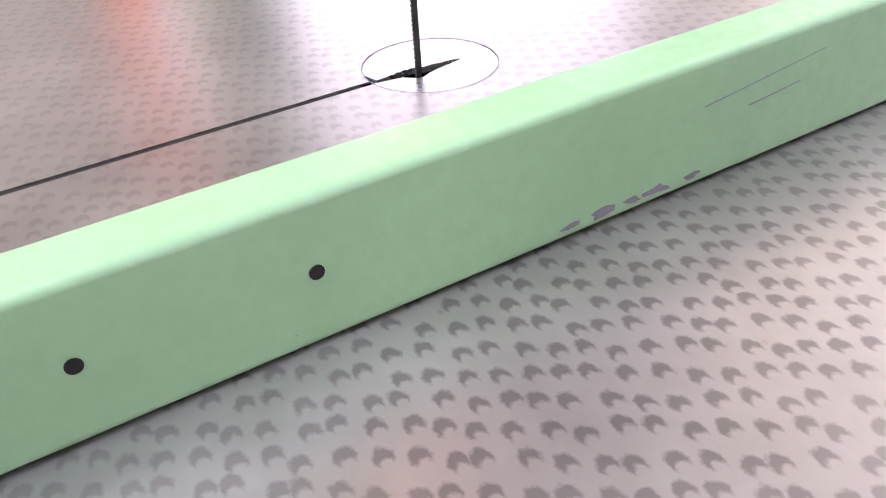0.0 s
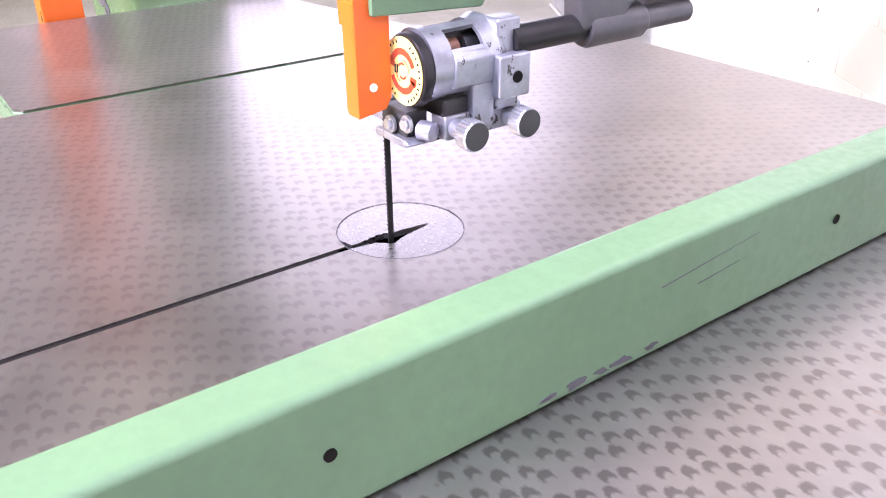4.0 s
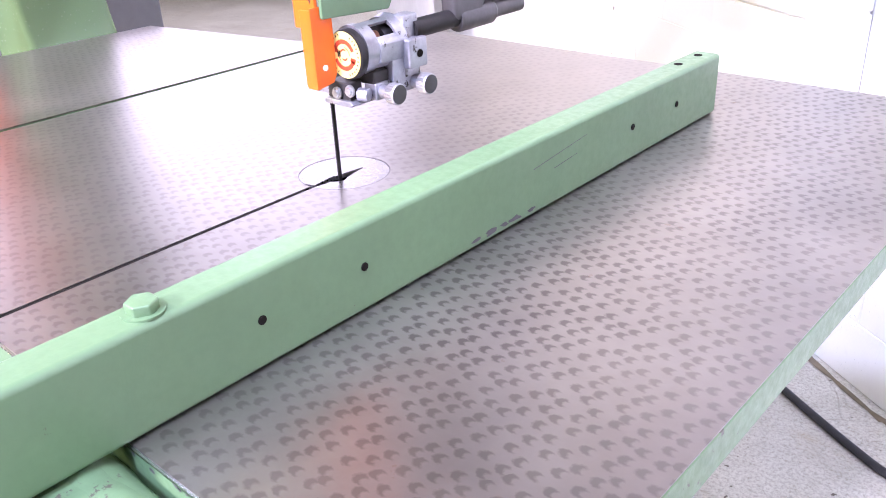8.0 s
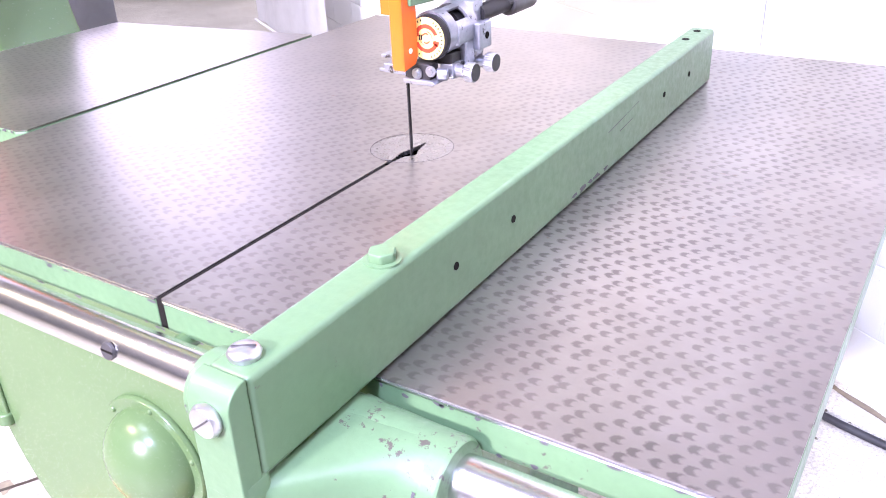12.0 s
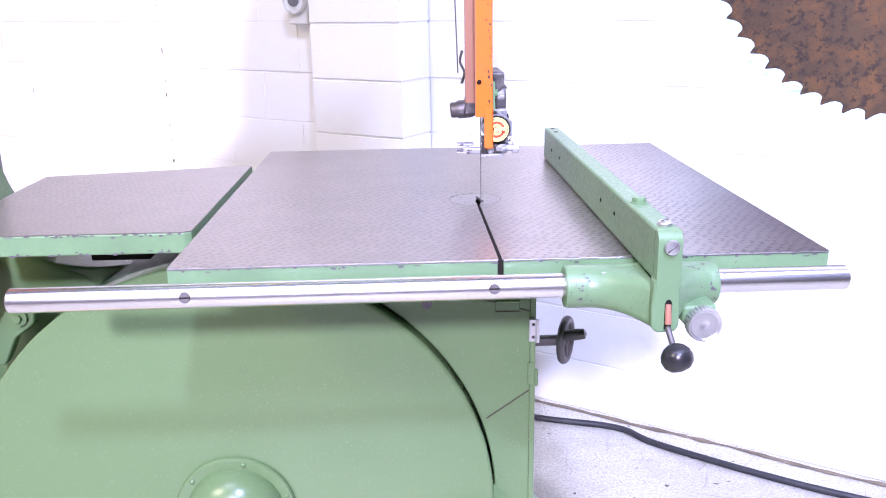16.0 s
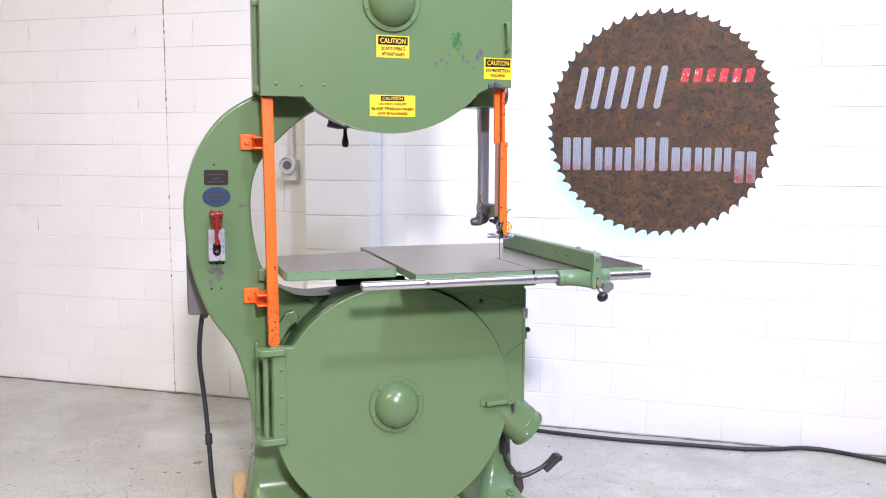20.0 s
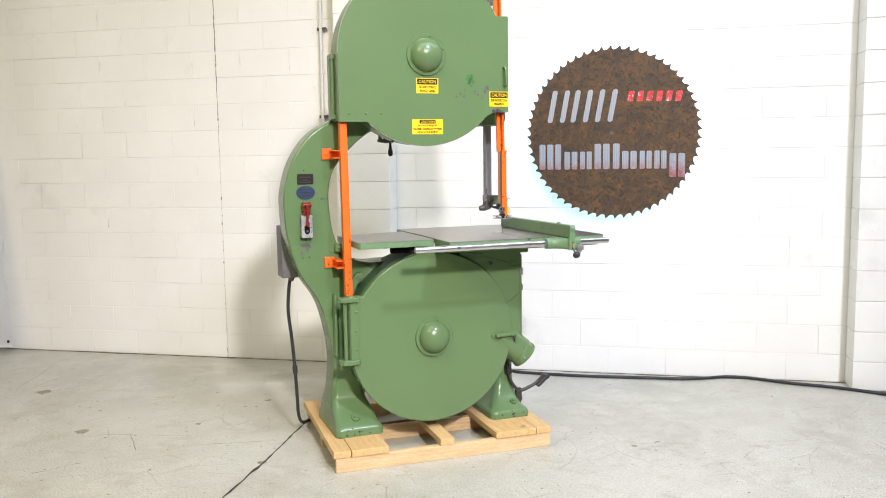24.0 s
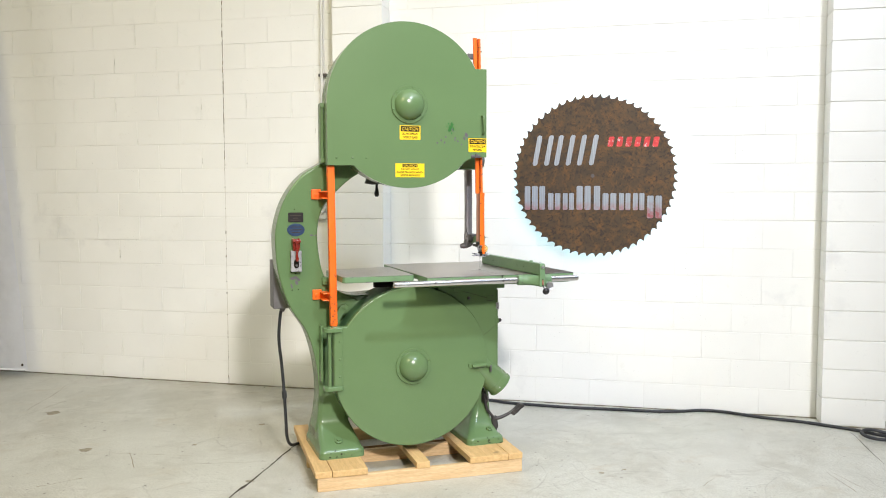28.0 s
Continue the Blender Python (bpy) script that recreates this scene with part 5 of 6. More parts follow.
for z, w in ((1.424, 0.050), (1.408, 0.070), (1.393, 0.048)):
    part("plate_mark", box(-1.079 - w / 2, -1.079 + w / 2, 0.4514, 0.4525, z - 0.0022, z + 0.0022), PLATE_MARK, badge)
for n, (x, z, w, h, tilt) in enumerate(((-1.094, 1.133, 0.024, 0.0105, 8), (-1.070, 1.125, 0.013, 0.008, -35), (-1.079, 1.107, 0.0085, 0.015, 20), (-1.107, 1.088, 0.0060, 0.014, 12), (-0.990, 1.375, 0.010, 0.006, 0), (-0.968, 1.374, 0.007, 0.004, 10))):
    ring = []
    for k in range(22):
        a, r = k * math.tau / 22, random.uniform(0.78, 1.12)
        p, q = w * r * math.cos(a), h * r * math.sin(a)
        ring.append((x + p * math.cos(radians(tilt)) - q * math.sin(radians(tilt)), z + p * math.sin(radians(tilt)) + q * math.cos(radians(tilt))))
    part("paint_chip", prism(ring, 0.4540 - 0.00015 * n, 0.4556), PRIMER, saw, "bare grey primer where paint flaked off")
for x, z in ((-1.085, 1.524), (-1.07, 1.066), (-1.105, 1.064), (-1.06, 1.16), (-1.085, 1.158), (-1.108, 1.164)):
    part("screw_hole", lathe([(0, 0), (0.0035, 0), (0.0035, 0.001), (0, 0.001)], (x, 0.4548, z), (0, -1, 0), 10), DARK, saw)
part("enclosure", box(-1.188, -1.00, 0.62, 0.76, 0.938, 1.22, 0.006), BOX_GREY, saw, "grey electrical enclosure behind the frame")


def caution_label(x0, x1, z0, z1, lines, head_h, plate_tight, y=0.2905):
    cx, w, h = (x0 + x1) / 2, x1 - x0, z1 - z0
    lab = part("caution_label", box(x0, x1, y, y + 0.0012, z0, z1), YELLOW, saw, "yellow caution sticker with black print")
    up = lambda x, z, d: Matrix.Translation((x, y - d, z)) @ Matrix.Rotation(radians(90), 4, "X")
    hz = z1 - h * 0.05 - head_h / 2
    hw = w * (0.90 if not plate_tight else 0.52)
    part("label_panel", box(cx - hw / 2, cx + hw / 2, y - 0.0007, y + 0.0005, hz - head_h / 2, hz + head_h / 2), INK, lab)
    part("lettering", text_mesh("CAUTION", hw * 0.86, head_h * 0.60, up(cx, hz, 0.0012), 1.0, 0.008), YELLOW, lab)
    free = hz - head_h / 2 - z0
    step = free / (len(lines) + 0.35)
    for i, (text, ww) in enumerate(lines):
        part("lettering", text_mesh(text, w * ww, step * 0.64, up(cx, hz - head_h / 2 - step * (i + 0.68), 0.0012), 1.0, 0.026), INK, lab)
    return lab


caution_label(-0.511, -0.387, 1.918, 1.998, (("DO NOT OPERATE", 0.74), ("WITHOUT GUARD", 0.70)), 0.030, False)
caution_label(-0.092, 0.0215, 1.853, 1.933, (("EYE PROTECTION", 0.84), ("REQUIRED", 0.52)), 0.030, False)
caution_label(-0.537, -0.364, 1.705, 1.783, (("DO NOT ADJUST", 0.62), ("BLADE TENSION WHEN", 0.92), ("SAW IS RUNNING", 0.66)), 0.018, True)


# ---- rip fence ----
fence = thing("rip_fence", (0.19, -0.04, 1.104), "green painted rip fence clamped on the rail", "rip fence")
bar = part("fence_bar", box(0.1740, 0.2045, -0.1062, 0.721, 1.1570, 1.2225, 0.0045, 4), GREEN_WORN, fence, "green rectangular steel fence bar")
for y in (0.095, 0.181, 0.536, 0.624):
    part("bar_hole", lathe([(0, 0), (0.0031, 0), (0.0031, 0.0007), (0, 0.0007)], (0.2045, y, 1.1905), (1, 0, 0), 16), DARK, bar)
    part("bar_hole", lathe([(0, 0), (0.0031, 0), (0.0031, 0.0007), (0, 0.0007)], (0.1740, y, 1.1905), (-1, 0, 0), 16), DARK, bar)
for y in (0.655, 0.700):
    part("bar_mark", lathe([(0, 0), (0.0045, 0), (0.0045, 0.0006), (0, 0.0006)], (0.188, y, 1.2224), (0, 0, 1), 14), DARK, bar)
chips = ((0.30, 0.004), (0.318, 0.006), (0.335, 0.004), (0.35, 0.006), (0.372, 0.004))
for y, s in chips:
    rs = [s * random.uniform(0.5, 1.2) for _ in range(9)]
    part("paint_chip", prism([(y + 1.6 * r * math.cos(k * math.tau / 9), 1.1640 + 0.45 * r * math.sin(k * math.tau / 9)) for k, r in enumerate(rs)], 0.2040, 0.2049, 0, axis="x"), PRIMER, bar, "scraped bare metal")
for y0, y1, z0, z1 in ((0.375, 0.455, 1.198, 1.206), (0.405, 0.440, 1.190, 1.193)):
    part("scratch", prism([(y0, z0), (y1, z1), (y1, z1 + 0.0003), (y0, z0 + 0.0006)], 0.2040, 0.20475, 0, axis="x"), PRIMER, bar)
part("hex_bolt", joined(hexagon((0.190, 0.030, 1.2225), (0, 0, 1), 0.0098, 0.0075), lathe([(0, 0), (0.0125, 0), (0.0125, 0.0015), (0, 0.0015)], (0.190, 0.030, 1.2222), (0, 0, 1), 24)), GREEN_WORN, fence, "painted hex bolt")
bar.matrix_basis = Matrix.Translation((0.2045, -0.05, 0)) @ Matrix.Rotation(radians(0.42), 4, "Z") @ Matrix.Translation((-0.2045, 0.05, 0))
post = part("fence_post", joined(prism([(-0.1215, 1.150), (-0.1064, 1.150), (-0.1064, 1.2228)] + [(-0.1075 - 0.0140 * math.sin(radians(a)), 1.2088 + 0.0140 * math.cos(radians(a))) for a in range(0, 91, 15)], 0.1740, 0.2040, 0.0022, 2, axis="x"), prism([(0.1725, 1.162), (0.2040, 1.162), (0.2055, 1.140), (0.2058, 1.103), (0.2010, 1.0935), (0.178, 1.093), (0.1710, 1.100), (0.1700, 1.130), (0.1715, 1.150)], -0.1213, -0.100, 0.004, 3)), GREEN_WORN, fence, "green fence end casting")
part("slotted_screw", joined(lathe([(0, 0), (0.009, 0), (0.010, 0.003), (0.0085, 0.006), (0, 0.0075)], (0.190, -0.1215, 1.2035), (0, -1, 0), 24)), ZINC, post, "bright slotted screw")
part("screw_slot", moved(box(-0.0078, 0.0078, -0.0006, 0.0006, -0.0005, 0.0005), Matrix.Translation((0.190, -0.1286, 1.2035)) @ Matrix.Rotation(radians(-40), 4, "Y")), GREY_IRON, post)
part("top_screw", lathe([(0, 0), (0.0085, 0), (0.0095, 0.003), (0.008, 0.0055), (0, 0.007)], (0.189, -0.0915, 1.2225), (0, 0, 1), 24), ZINC, fence, "bright slotted screw")
part("screw_slot", moved(box(-0.0065, 0.0065, -0.0005, 0.0005, -0.0005, 0.0005), Matrix.Translation((0.189, -0.0915, 1.2292)) @ Matrix.Rotation(radians(35), 4, "Z")), GREY_IRON, fence)
part("lever_slot", prism([(0.1862, 1.0985), (0.1862, 1.132), (0.1880, 1.1358), (0.1905, 1.1370), (0.1930, 1.1358), (0.1948, 1.132), (0.1948, 1.0985)], -0.1222, -0.118, 0), DARK, post)
sleeve_prof = [(0.0182, 0), (0.0265, 0.0), (0.0285, 0.003), (0.0285, 0.06), (0.0300, 0.075), (0.0300, 0.120), (0.0285, 0.135), (0.0285, 0.197), (0.0265, 0.200), (0.0182, 0.200)]
part("sleeve", joined(lathe(sleeve_prof, (0.079, -0.029, 1.125), (1, 0, 0), 40)), GREEN_EDGE, fence, "green cast sleeve round the rail")


def flared(x_tube, x_arm, ease, tube_r, y_front, y_back, z_low, z_high, steps=9, seg=36):
    """A casting that flows from a round sleeve into the squarer foot of the fence arm."""
    bm, rings = bmesh.new(), []
    for k in range(steps + 1):
        t = k / steps
        f = t ** ease
        ring = []
        for i in range(seg):
            a = i * math.tau / seg
            c, q = math.cos(a), math.sin(a)
            cy, cz = -0.029 + tube_r * c, 1.125 + tube_r * q
            n = (abs(c) ** 6 + abs(q) ** 6) ** (-1 / 6)
            sy = (y_front + y_back) / 2 + (y_back - y_front) / 2 * c * n
            sz = (z_low + z_high) / 2 + (z_high - z_low) / 2 * q * n
            ring.append(bm.verts.new((x_tube + (x_arm - x_tube) * t, cy + (sy - cy) * f, cz + (sz - cz) * f)))
        rings.append(ring)
    for a, b in zip(rings, rings[1:]):
        for i in range(seg):
            j = (i + 1) % seg
            bm.faces.new((a[i], a[j], b[j], b[i]))
    bm.faces.new(rings[0])
    bm.faces.new(rings[-1])
    bmesh.ops.recalc_face_normals(bm, faces=bm.faces)
    return bm


part("sleeve_web", flared(0.098, 0.176, 2.3, 0.0281, -0.1185, -0.006, 1.0945, 1.1545), GREEN_EDGE, fence, "cast web flowing from the sleeve into the arm")
part("sleeve_web", flared(0.268, 0.2010, 1.5, 0.0283, -0.1150, -0.006, 1.0990, 1.1540), GREEN_EDGE, fence)
part("sleeve_lug", joined(prism([(0.218, 1.118), (0.262, 1.118), (0.258, 1.100), (0.252, 1.089), (0.232, 1.087), (0.218, 1.094)], -0.096, -0.050, 0.005, 2)), GREEN_WORN, fence)
part("pointer_slot", box(0.122, 0.156, -0.0518, -0.044, 1.1440, 1.1472, 0.0008), DARK, fence)
part("pointer_plate", box(0.124, 0.156, -0.0505, -0.041, 1.1470, 1.1500, 0.0008), ZINC, fence, "bright scale pointer in its slot")
part("pointer_lug", bevelled(lathe([(0.0, 0), (0.0075, 0.0), (0.0065, 0.003), (0.0, 0.0035)], (0.139, -0.0560, 1.1375), (0, -0.8, 0.6), 14), 0.0005), GREEN_EDGE, fence)
speck = random.Random(12)


def on_sleeve(x, a):
    n = Vector((0, -math.cos(a), math.sin(a)))
    return Vector((x, -0.029, 1.125)) + n * 0.0288, n


for x0, x1, a0, a1, count in ((0.083, 0.150, -0.45, 1.0, 40), (0.250, 0.272, 0.0, 0.45, 14)):
    bm = bmesh.new()
    for _ in range(count):
        p, n = on_sleeve(speck.uniform(x0, x1), speck.uniform(a0, a1))
        t, s = Vector((1, 0, 0)), speck.uniform(0.0006, 0.0026)
        up = n.cross(t)
        bm.faces.new([bm.verts.new(p + n * 0.0004 + speck.uniform(0.5, 1.6) * s * math.cos(k * math.tau / 7) * t + speck.uniform(0.4, 1.0) * s * math.sin(k * math.tau / 7) * up) for k in range(7)])
    tagged(part("paint_chip", bm, PRIMER, fence, "speckled chips in the paint"), kind="stuff")
kprof = [(0.0, 0), (0.020, 0), (0.0225, 0.002), (0.0225, 0.013), (0.0205, 0.016), (0.0195, 0.016), (0.017, 0.0145), (0.008, 0.0145), (0.004, 0.0130), (0.0, 0.0130)]
kb = lathe(kprof, (0.241, -0.098, 1.098), (0, -1, 0), 60)
kb.verts.ensure_lookup_table()
for i, v in enumerate(kb.verts):
    d = Vector((v.co.x - 0.241, 0, v.co.z - 1.098))
    if d.length > 0.0215 and i % 2:
        v.co -= d.normalized() * 0.0012
part("adjusting_knob", kb, ZINC, fence, "knurled aluminium adjusting knob", 22)
part("knob_shaft", rod((0.241, -0.062, 1.098), (0.241, -0.099, 1.098), 0.009, 16), GREY_IRON, fence)
lever = part("clamp_lever", joined(rod((0.1905, -0.113, 1.108), (0.1940, -0.140, 1.082), 0.0038, 14)), GREY_IRON, fence, "clamp lever with a black ball knob")
part("ball_knob", lathe([(0.0, 0.0), (0.006, 0.0), (0.013, 0.004), (0.0185, 0.011), (0.0200, 0.018), (0.018, 0.026), (0.012, 0.032), (0.0, 0.035)], (0.1930, -0.138, 1.085), (0.18, -0.62, -0.73), 32), BLACK, lever)
part("lever_shank", rod((0.1905, -0.1205, 1.131), (0.1905, -0.1255, 1.106), 0.0040, 12, 0.001), COPPER, lever, "rusty brown lever shank")

# ---- pallet ----
pallet = thing("pallet", (-0.45, 0.5, 0.0), "raw pine lumber pallet under the saw", "pallet")
PT = Matrix.Translation((-1.040, 0.098, 0)) @ pose(0, 0, 0, 0, 0, -2.6)


def lumber(name, x0, x1, y0, y1, z0, z1, mat, label=""):
    ob = new(name, finish(name, box(0, x1 - x0, 0, y1 - y0, 0, z1 - z0, 0.0035, 2), mat))
    ob.parent = pallet
    ob.matrix_parent_inverse = pallet.matrix_world.inverted()
    ob.matrix_basis = PT @ Matrix.Translation((x0, y0, z0))
    return tagged(ob, label) if label else ob


for y in (0.0, 0.42, 0.88):
    lumber("stringer", 0.0, 1.188, y, y + 0.038, 0.0, 0.076, PINE_X, "pine stringer on edge")
for x0, x1, y0, y1 in ((-0.012, 0.078, -0.004, 0.96), (0.081, 0.275, -0.007, 0.80), (0.555, 0.632, -0.002, 0.79), (0.868, 1.102, -0.006, 0.79), (1.105, 1.190, -0.003, 0.80)):
    lumber("deck_board", x0, x1, y0, y1, 0.076, 0.1125, PINE_Y)
lumber("brown_panel", 0.28, 1.10, 0.50, 0.51, 0.004, 0.074, PLY, "brown board between the stringers")

# ---- cables ----
cord = part("power_cord", sweep([(-1.12, 0.69, 0.945), (-1.137, 0.69, 0.90), (-1.149, 0.69, 0.751), (-1.134, 0.69, 0.58), (-1.122, 0.69, 0.408), (-1.113, 0.70, 0.24), (-1.100, 0.745, 0.13), (-1.060, 0.85, 0.05), (-0.98, 1.00, 0.012), (-0.86, 1.10, 0.012)], 0.0094, 12, 8), RUBBER)
tagged(cord, "thick black power cord hanging from the enclosure to the floor", "power cord")
part("cord_joint", rod((-1.1225, 0.6915, 0.432), (-1.1205, 0.692, 0.385), 0.0145, 14, 0.003), RUBBER, cord)
part("strain_relief", lathe([(0.0, 0), (0.018, 0), (0.018, 0.012), (0.014, 0.03), (0, 0.03)], (-1.122, 0.69, 0.942), (-0.25, 0, -1), 16), GREY_IRON, cord)
run = [(-0.3, 2.05, 0.012), (0.25, 1.72, 0.012), (0.578, 1.60, 0.012), (0.70, 1.47, 0.012), (1.04, 1.215, 0.012), (1.362, 1.026, 0.012), (1.62, 0.875, 0.012), (1.80, 0.815, 0.012), (1.939, 0.79, 0.012), (2.064, 0.701, 0.012), (2.228, 0.478, 0.012), (2.40, 0.30, 0.012), (2.50, 0.16, 0.012), (2.60, 0.0, 0.012)]
for k in range(15):
    a = radians(35 - 25 * k)
    run.append((2.584 + 0.082 * math.cos(a), -0.176 + 0.088 * math.sin(a), 0.012 + 0.026 * min(1, k / 12)))
run += [(2.74, -0.20, 0.020), (2.90, -0.26, 0.012), (3.2, -0.36, 0.012)]
tagged(part("floor_cable", sweep(run, 0.0110, 10, 6), RUBBER), "thick black cable lying on the floor along the wall", "cable")

# ---- round saw-blade sign on the wall ----
SU, SZ, SR = 3.045, 1.735, 0.588
sign = thing("wall_sign", wall_point(SU, 0.07, SZ), "round rusty saw-blade sign with pierced bright shapes, lit from behind", "wall sign")
SIGN = Matrix.Translation(wall_point(SU, 0.07, SZ)) @ pose(0, 0, 0, 0, 0, WALL_TURN)


def sign_part(name, bm, mat, parent, label="", z=0.0):
    ob = new(name, finish(name, bm, mat))
    ob.parent = parent
    if parent is sign:
        ob.matrix_parent_inverse = sign.matrix_world.inverted()
        ob.matrix_basis = SIGN
    return tagged(ob, label) if label else ob


rim = []
TEETH = 60
for k in range(TEETH):
    for f, r in ((0.0, 0.574), (0.22, 0.575), (0.42, 0.582), (0.60, 0.593), (0.72, 0.601), (0.78, 0.597), (0.86, 0.578)):
        a = radians(90) - (k + f) * math.tau / TEETH
        rim.append((r * math.cos(a), r * math.sin(a)))
plate = sign_part("saw_plate", prism(rim, -0.004, 0.004), RUST, sign, "brown rusted round steel plate with saw teeth")
sign_part("arbor_hole", lathe([(0, 0), (0.014, 0), (0.014, 0.001), (0, 0.001)], (-0.008, -0.004, 0.0), (0, -1, 0), 20), GREY_IRON, sign)
for k in range(4):
    a = radians(45 + 90 * k)
    sign_part("standoff", rod((0.35 * math.cos(a), 0.004, 0.35 * math.sin(a)), (0.35 * math.cos(a), 0.072, 0.35 * math.sin(a)), 0.008, 10), GREY_IRON, sign)
led_ring = bmesh.new()
strips = [[led_ring.verts.new((r * math.cos(k * math.tau / 72), y, r * math.sin(k * math.tau / 72))) for k in range(72)] for r, y in ((0.552, 0.006), (0.552, 0.014), (0.560, 0.014), (0.560, 0.006))]
for a, b in zip(strips, strips[1:] + strips[:1]):
    for k in range(72):
        led_ring.faces.new((a[k], a[(k + 1) % 72], b[(k + 1) % 72], b[k]))
bmesh.ops.recalc_face_normals(led_ring, faces=led_ring.faces)
sign_part("led_strip", led_ring, LED, sign, "cool white light strip behind the plate")


def rounded(cx, cz, w, h, slant=0.0, r=0.25, n=5):
    out, rr = [], r * min(w, h)
    for sx, sz, a0 in ((1, 1, 0), (-1, 1, 90), (-1, -1, 180), (1, -1, 270)):
        for k in range(n + 1):
            a = radians(a0 + 90 * k / n)
            x, z = sx * (w / 2 - rr) + rr * math.cos(a), sz * (h / 2 - rr) + rr * math.sin(a)
            out.append((cx + x + slant * z, cz + z))
    return out


# upper row: three pairs of slanted bars; a row of small red bars; a lower row of paired upright bars
for cx in (-0.375, -0.215, -0.045):
    for dx in (-0.043, 0.043):
        sign_part("sign_bar", prism(rounded(cx + dx, 0.190, 0.036, 0.225, 0.18, 0.45), -0.0052, 0.001), SILVER, sign)
for k in range(6):
    sign_part("sign_bar", prism(rounded(0.122 + 0.064 * k, 0.249 - 0.001 * k, 0.040, 0.072, 0.18, 0.25), -0.0052, 0.001), LETTER_RED, sign)
x = -0.518
for w, h in ((0.165, 0.178), (0.102, 0.125), (0.092, 0.125), (0.118, 0.178), (0.058, 0.178), (0.112, 0.125), (0.092, 0.125), (0.092, 0.125), (0.118, 0.165)):
    dz = -0.1625 + (h - 0.178) / 2 if h < 0.17 and h != 0.165 else (-0.1625 if h > 0.17 else -0.228)
    n = 3 if w > 0.15 else 2 if w > 0.06 else 1
    for k in range(n):
        sign_part("sign_bar", prism(rounded(x + w * (k + 0.5) / n, dz - 0.0005, w / n * 0.78, h, 0.0, 0.22), -0.0052, 0.001), SILVER_RED_GLOW, sign)
    x += w * 1.06 + 0.002

# ---- wall outlet and its conduit, curtain ----
outlet = thing("wall_outlet", wall_point(0.875, 0.03, 1.46), "round white twist-lock wall outlet on a conduit", "outlet")
TURNED = pose(0, 0, 0, 0, 0, WALL_TURN)
nrm = TURNED @ Vector((0, -1, 0))
o_box = moved(box(-0.05, 0.05, -0.055, 0.0, -0.07, 0.06, 0.008), Matrix.Translation(wall_point(0.875, 0.0, 1.47)) @ TURNED)
part("outlet_box", o_box, PLASTIC, outlet)
o_ring = part("outlet_face", lathe([(0, 0), (0.055, 0), (0.057, 0.006), (0.052, 0.024), (0.044, 0.026), (0.042, 0.016), (0.0, 0.016)], wall_point(0.875, 0.055, 1.495), nrm, 32), PLASTIC, outlet)
part("socket_core", lathe([(0, 0), (0.026, 0), (0.026, 0.006), (0, 0.006)], wall_point(0.875, 0.0715, 1.495), nrm, 24), BOX_GREY, o_ring)
part("conduit", rod(wall_point(0.885, 0.025, 1.55), wall_point(0.91, 0.025, ROOM_H - 0.02), 0.013, 14), PLASTIC, outlet, "white painted conduit pipe")
for z in (1.9, 2.55, 3.3):
    part("conduit_clip", moved(box(-0.035, 0.035, -0.03, 0.0, -0.012, 0.012, 0.003), Matrix.Translation(wall_point(0.897, 0.001, z)) @ TURNED), GREY_IRON, outlet)

sheet = bmesh.new()
cols, rows_n = 40, 14
grid = []
for i in range(cols + 1):
    line = []
    for j in range(rows_n + 1):
        z = 0.095 + (3.9 - 0.095) * j / rows_n
        edge = -1.705 - 0.30 * (z / 3.1)
        u = edge - 2.0 * i / cols
        v = 0.30 + 0.006 * math.sin(i * 0.8 + 0.4) + 0.010 * math.sin(i * 0.31 + j * 0.3) + (0.03 * math.exp(-z / 0.25) if i < 4 else 0)
        line.append(sheet.verts.new(wall_point(u, v, z - 0.055 * i / cols)))
    grid.append(line)
for i in range(cols):
    for j in range(rows_n):
        sheet.faces.new((grid[i][j], grid[i + 1][j], grid[i + 1][j + 1], grid[i][j + 1]))
bmesh.ops.solidify(sheet, geom=sheet.faces[:], thickness=0.006)
bmesh.ops.recalc_face_normals(sheet, faces=sheet.faces)
curtain = part("vinyl_curtain", sheet, CURTAIN)
tagged(curtain, "white vinyl curtain hanging before the block wall", "curtain")
part("hem", sweep([wall_point(-1.735 - 2.0 * k / 20, 0.325, 0.10 - 0.055 * k / 20) for k in range(21)], 0.010, 8, 0), CURTAIN, curtain)
part("grommet", lathe([(0.005, 0), (0.012, 0), (0.012, 0.003), (0.005, 0.003)], wall_point(-1.748, 0.345, 0.145), nrm, 16), PLATE_MARK, curtain)
tagged(part("curtain_rail", rod(wall_point(-1.6, 0.30, 3.92), wall_point(-4.5, 0.30, 3.92), 0.02, 12), GREY_IRON), "grey curtain rail", "rail", kind="structure")


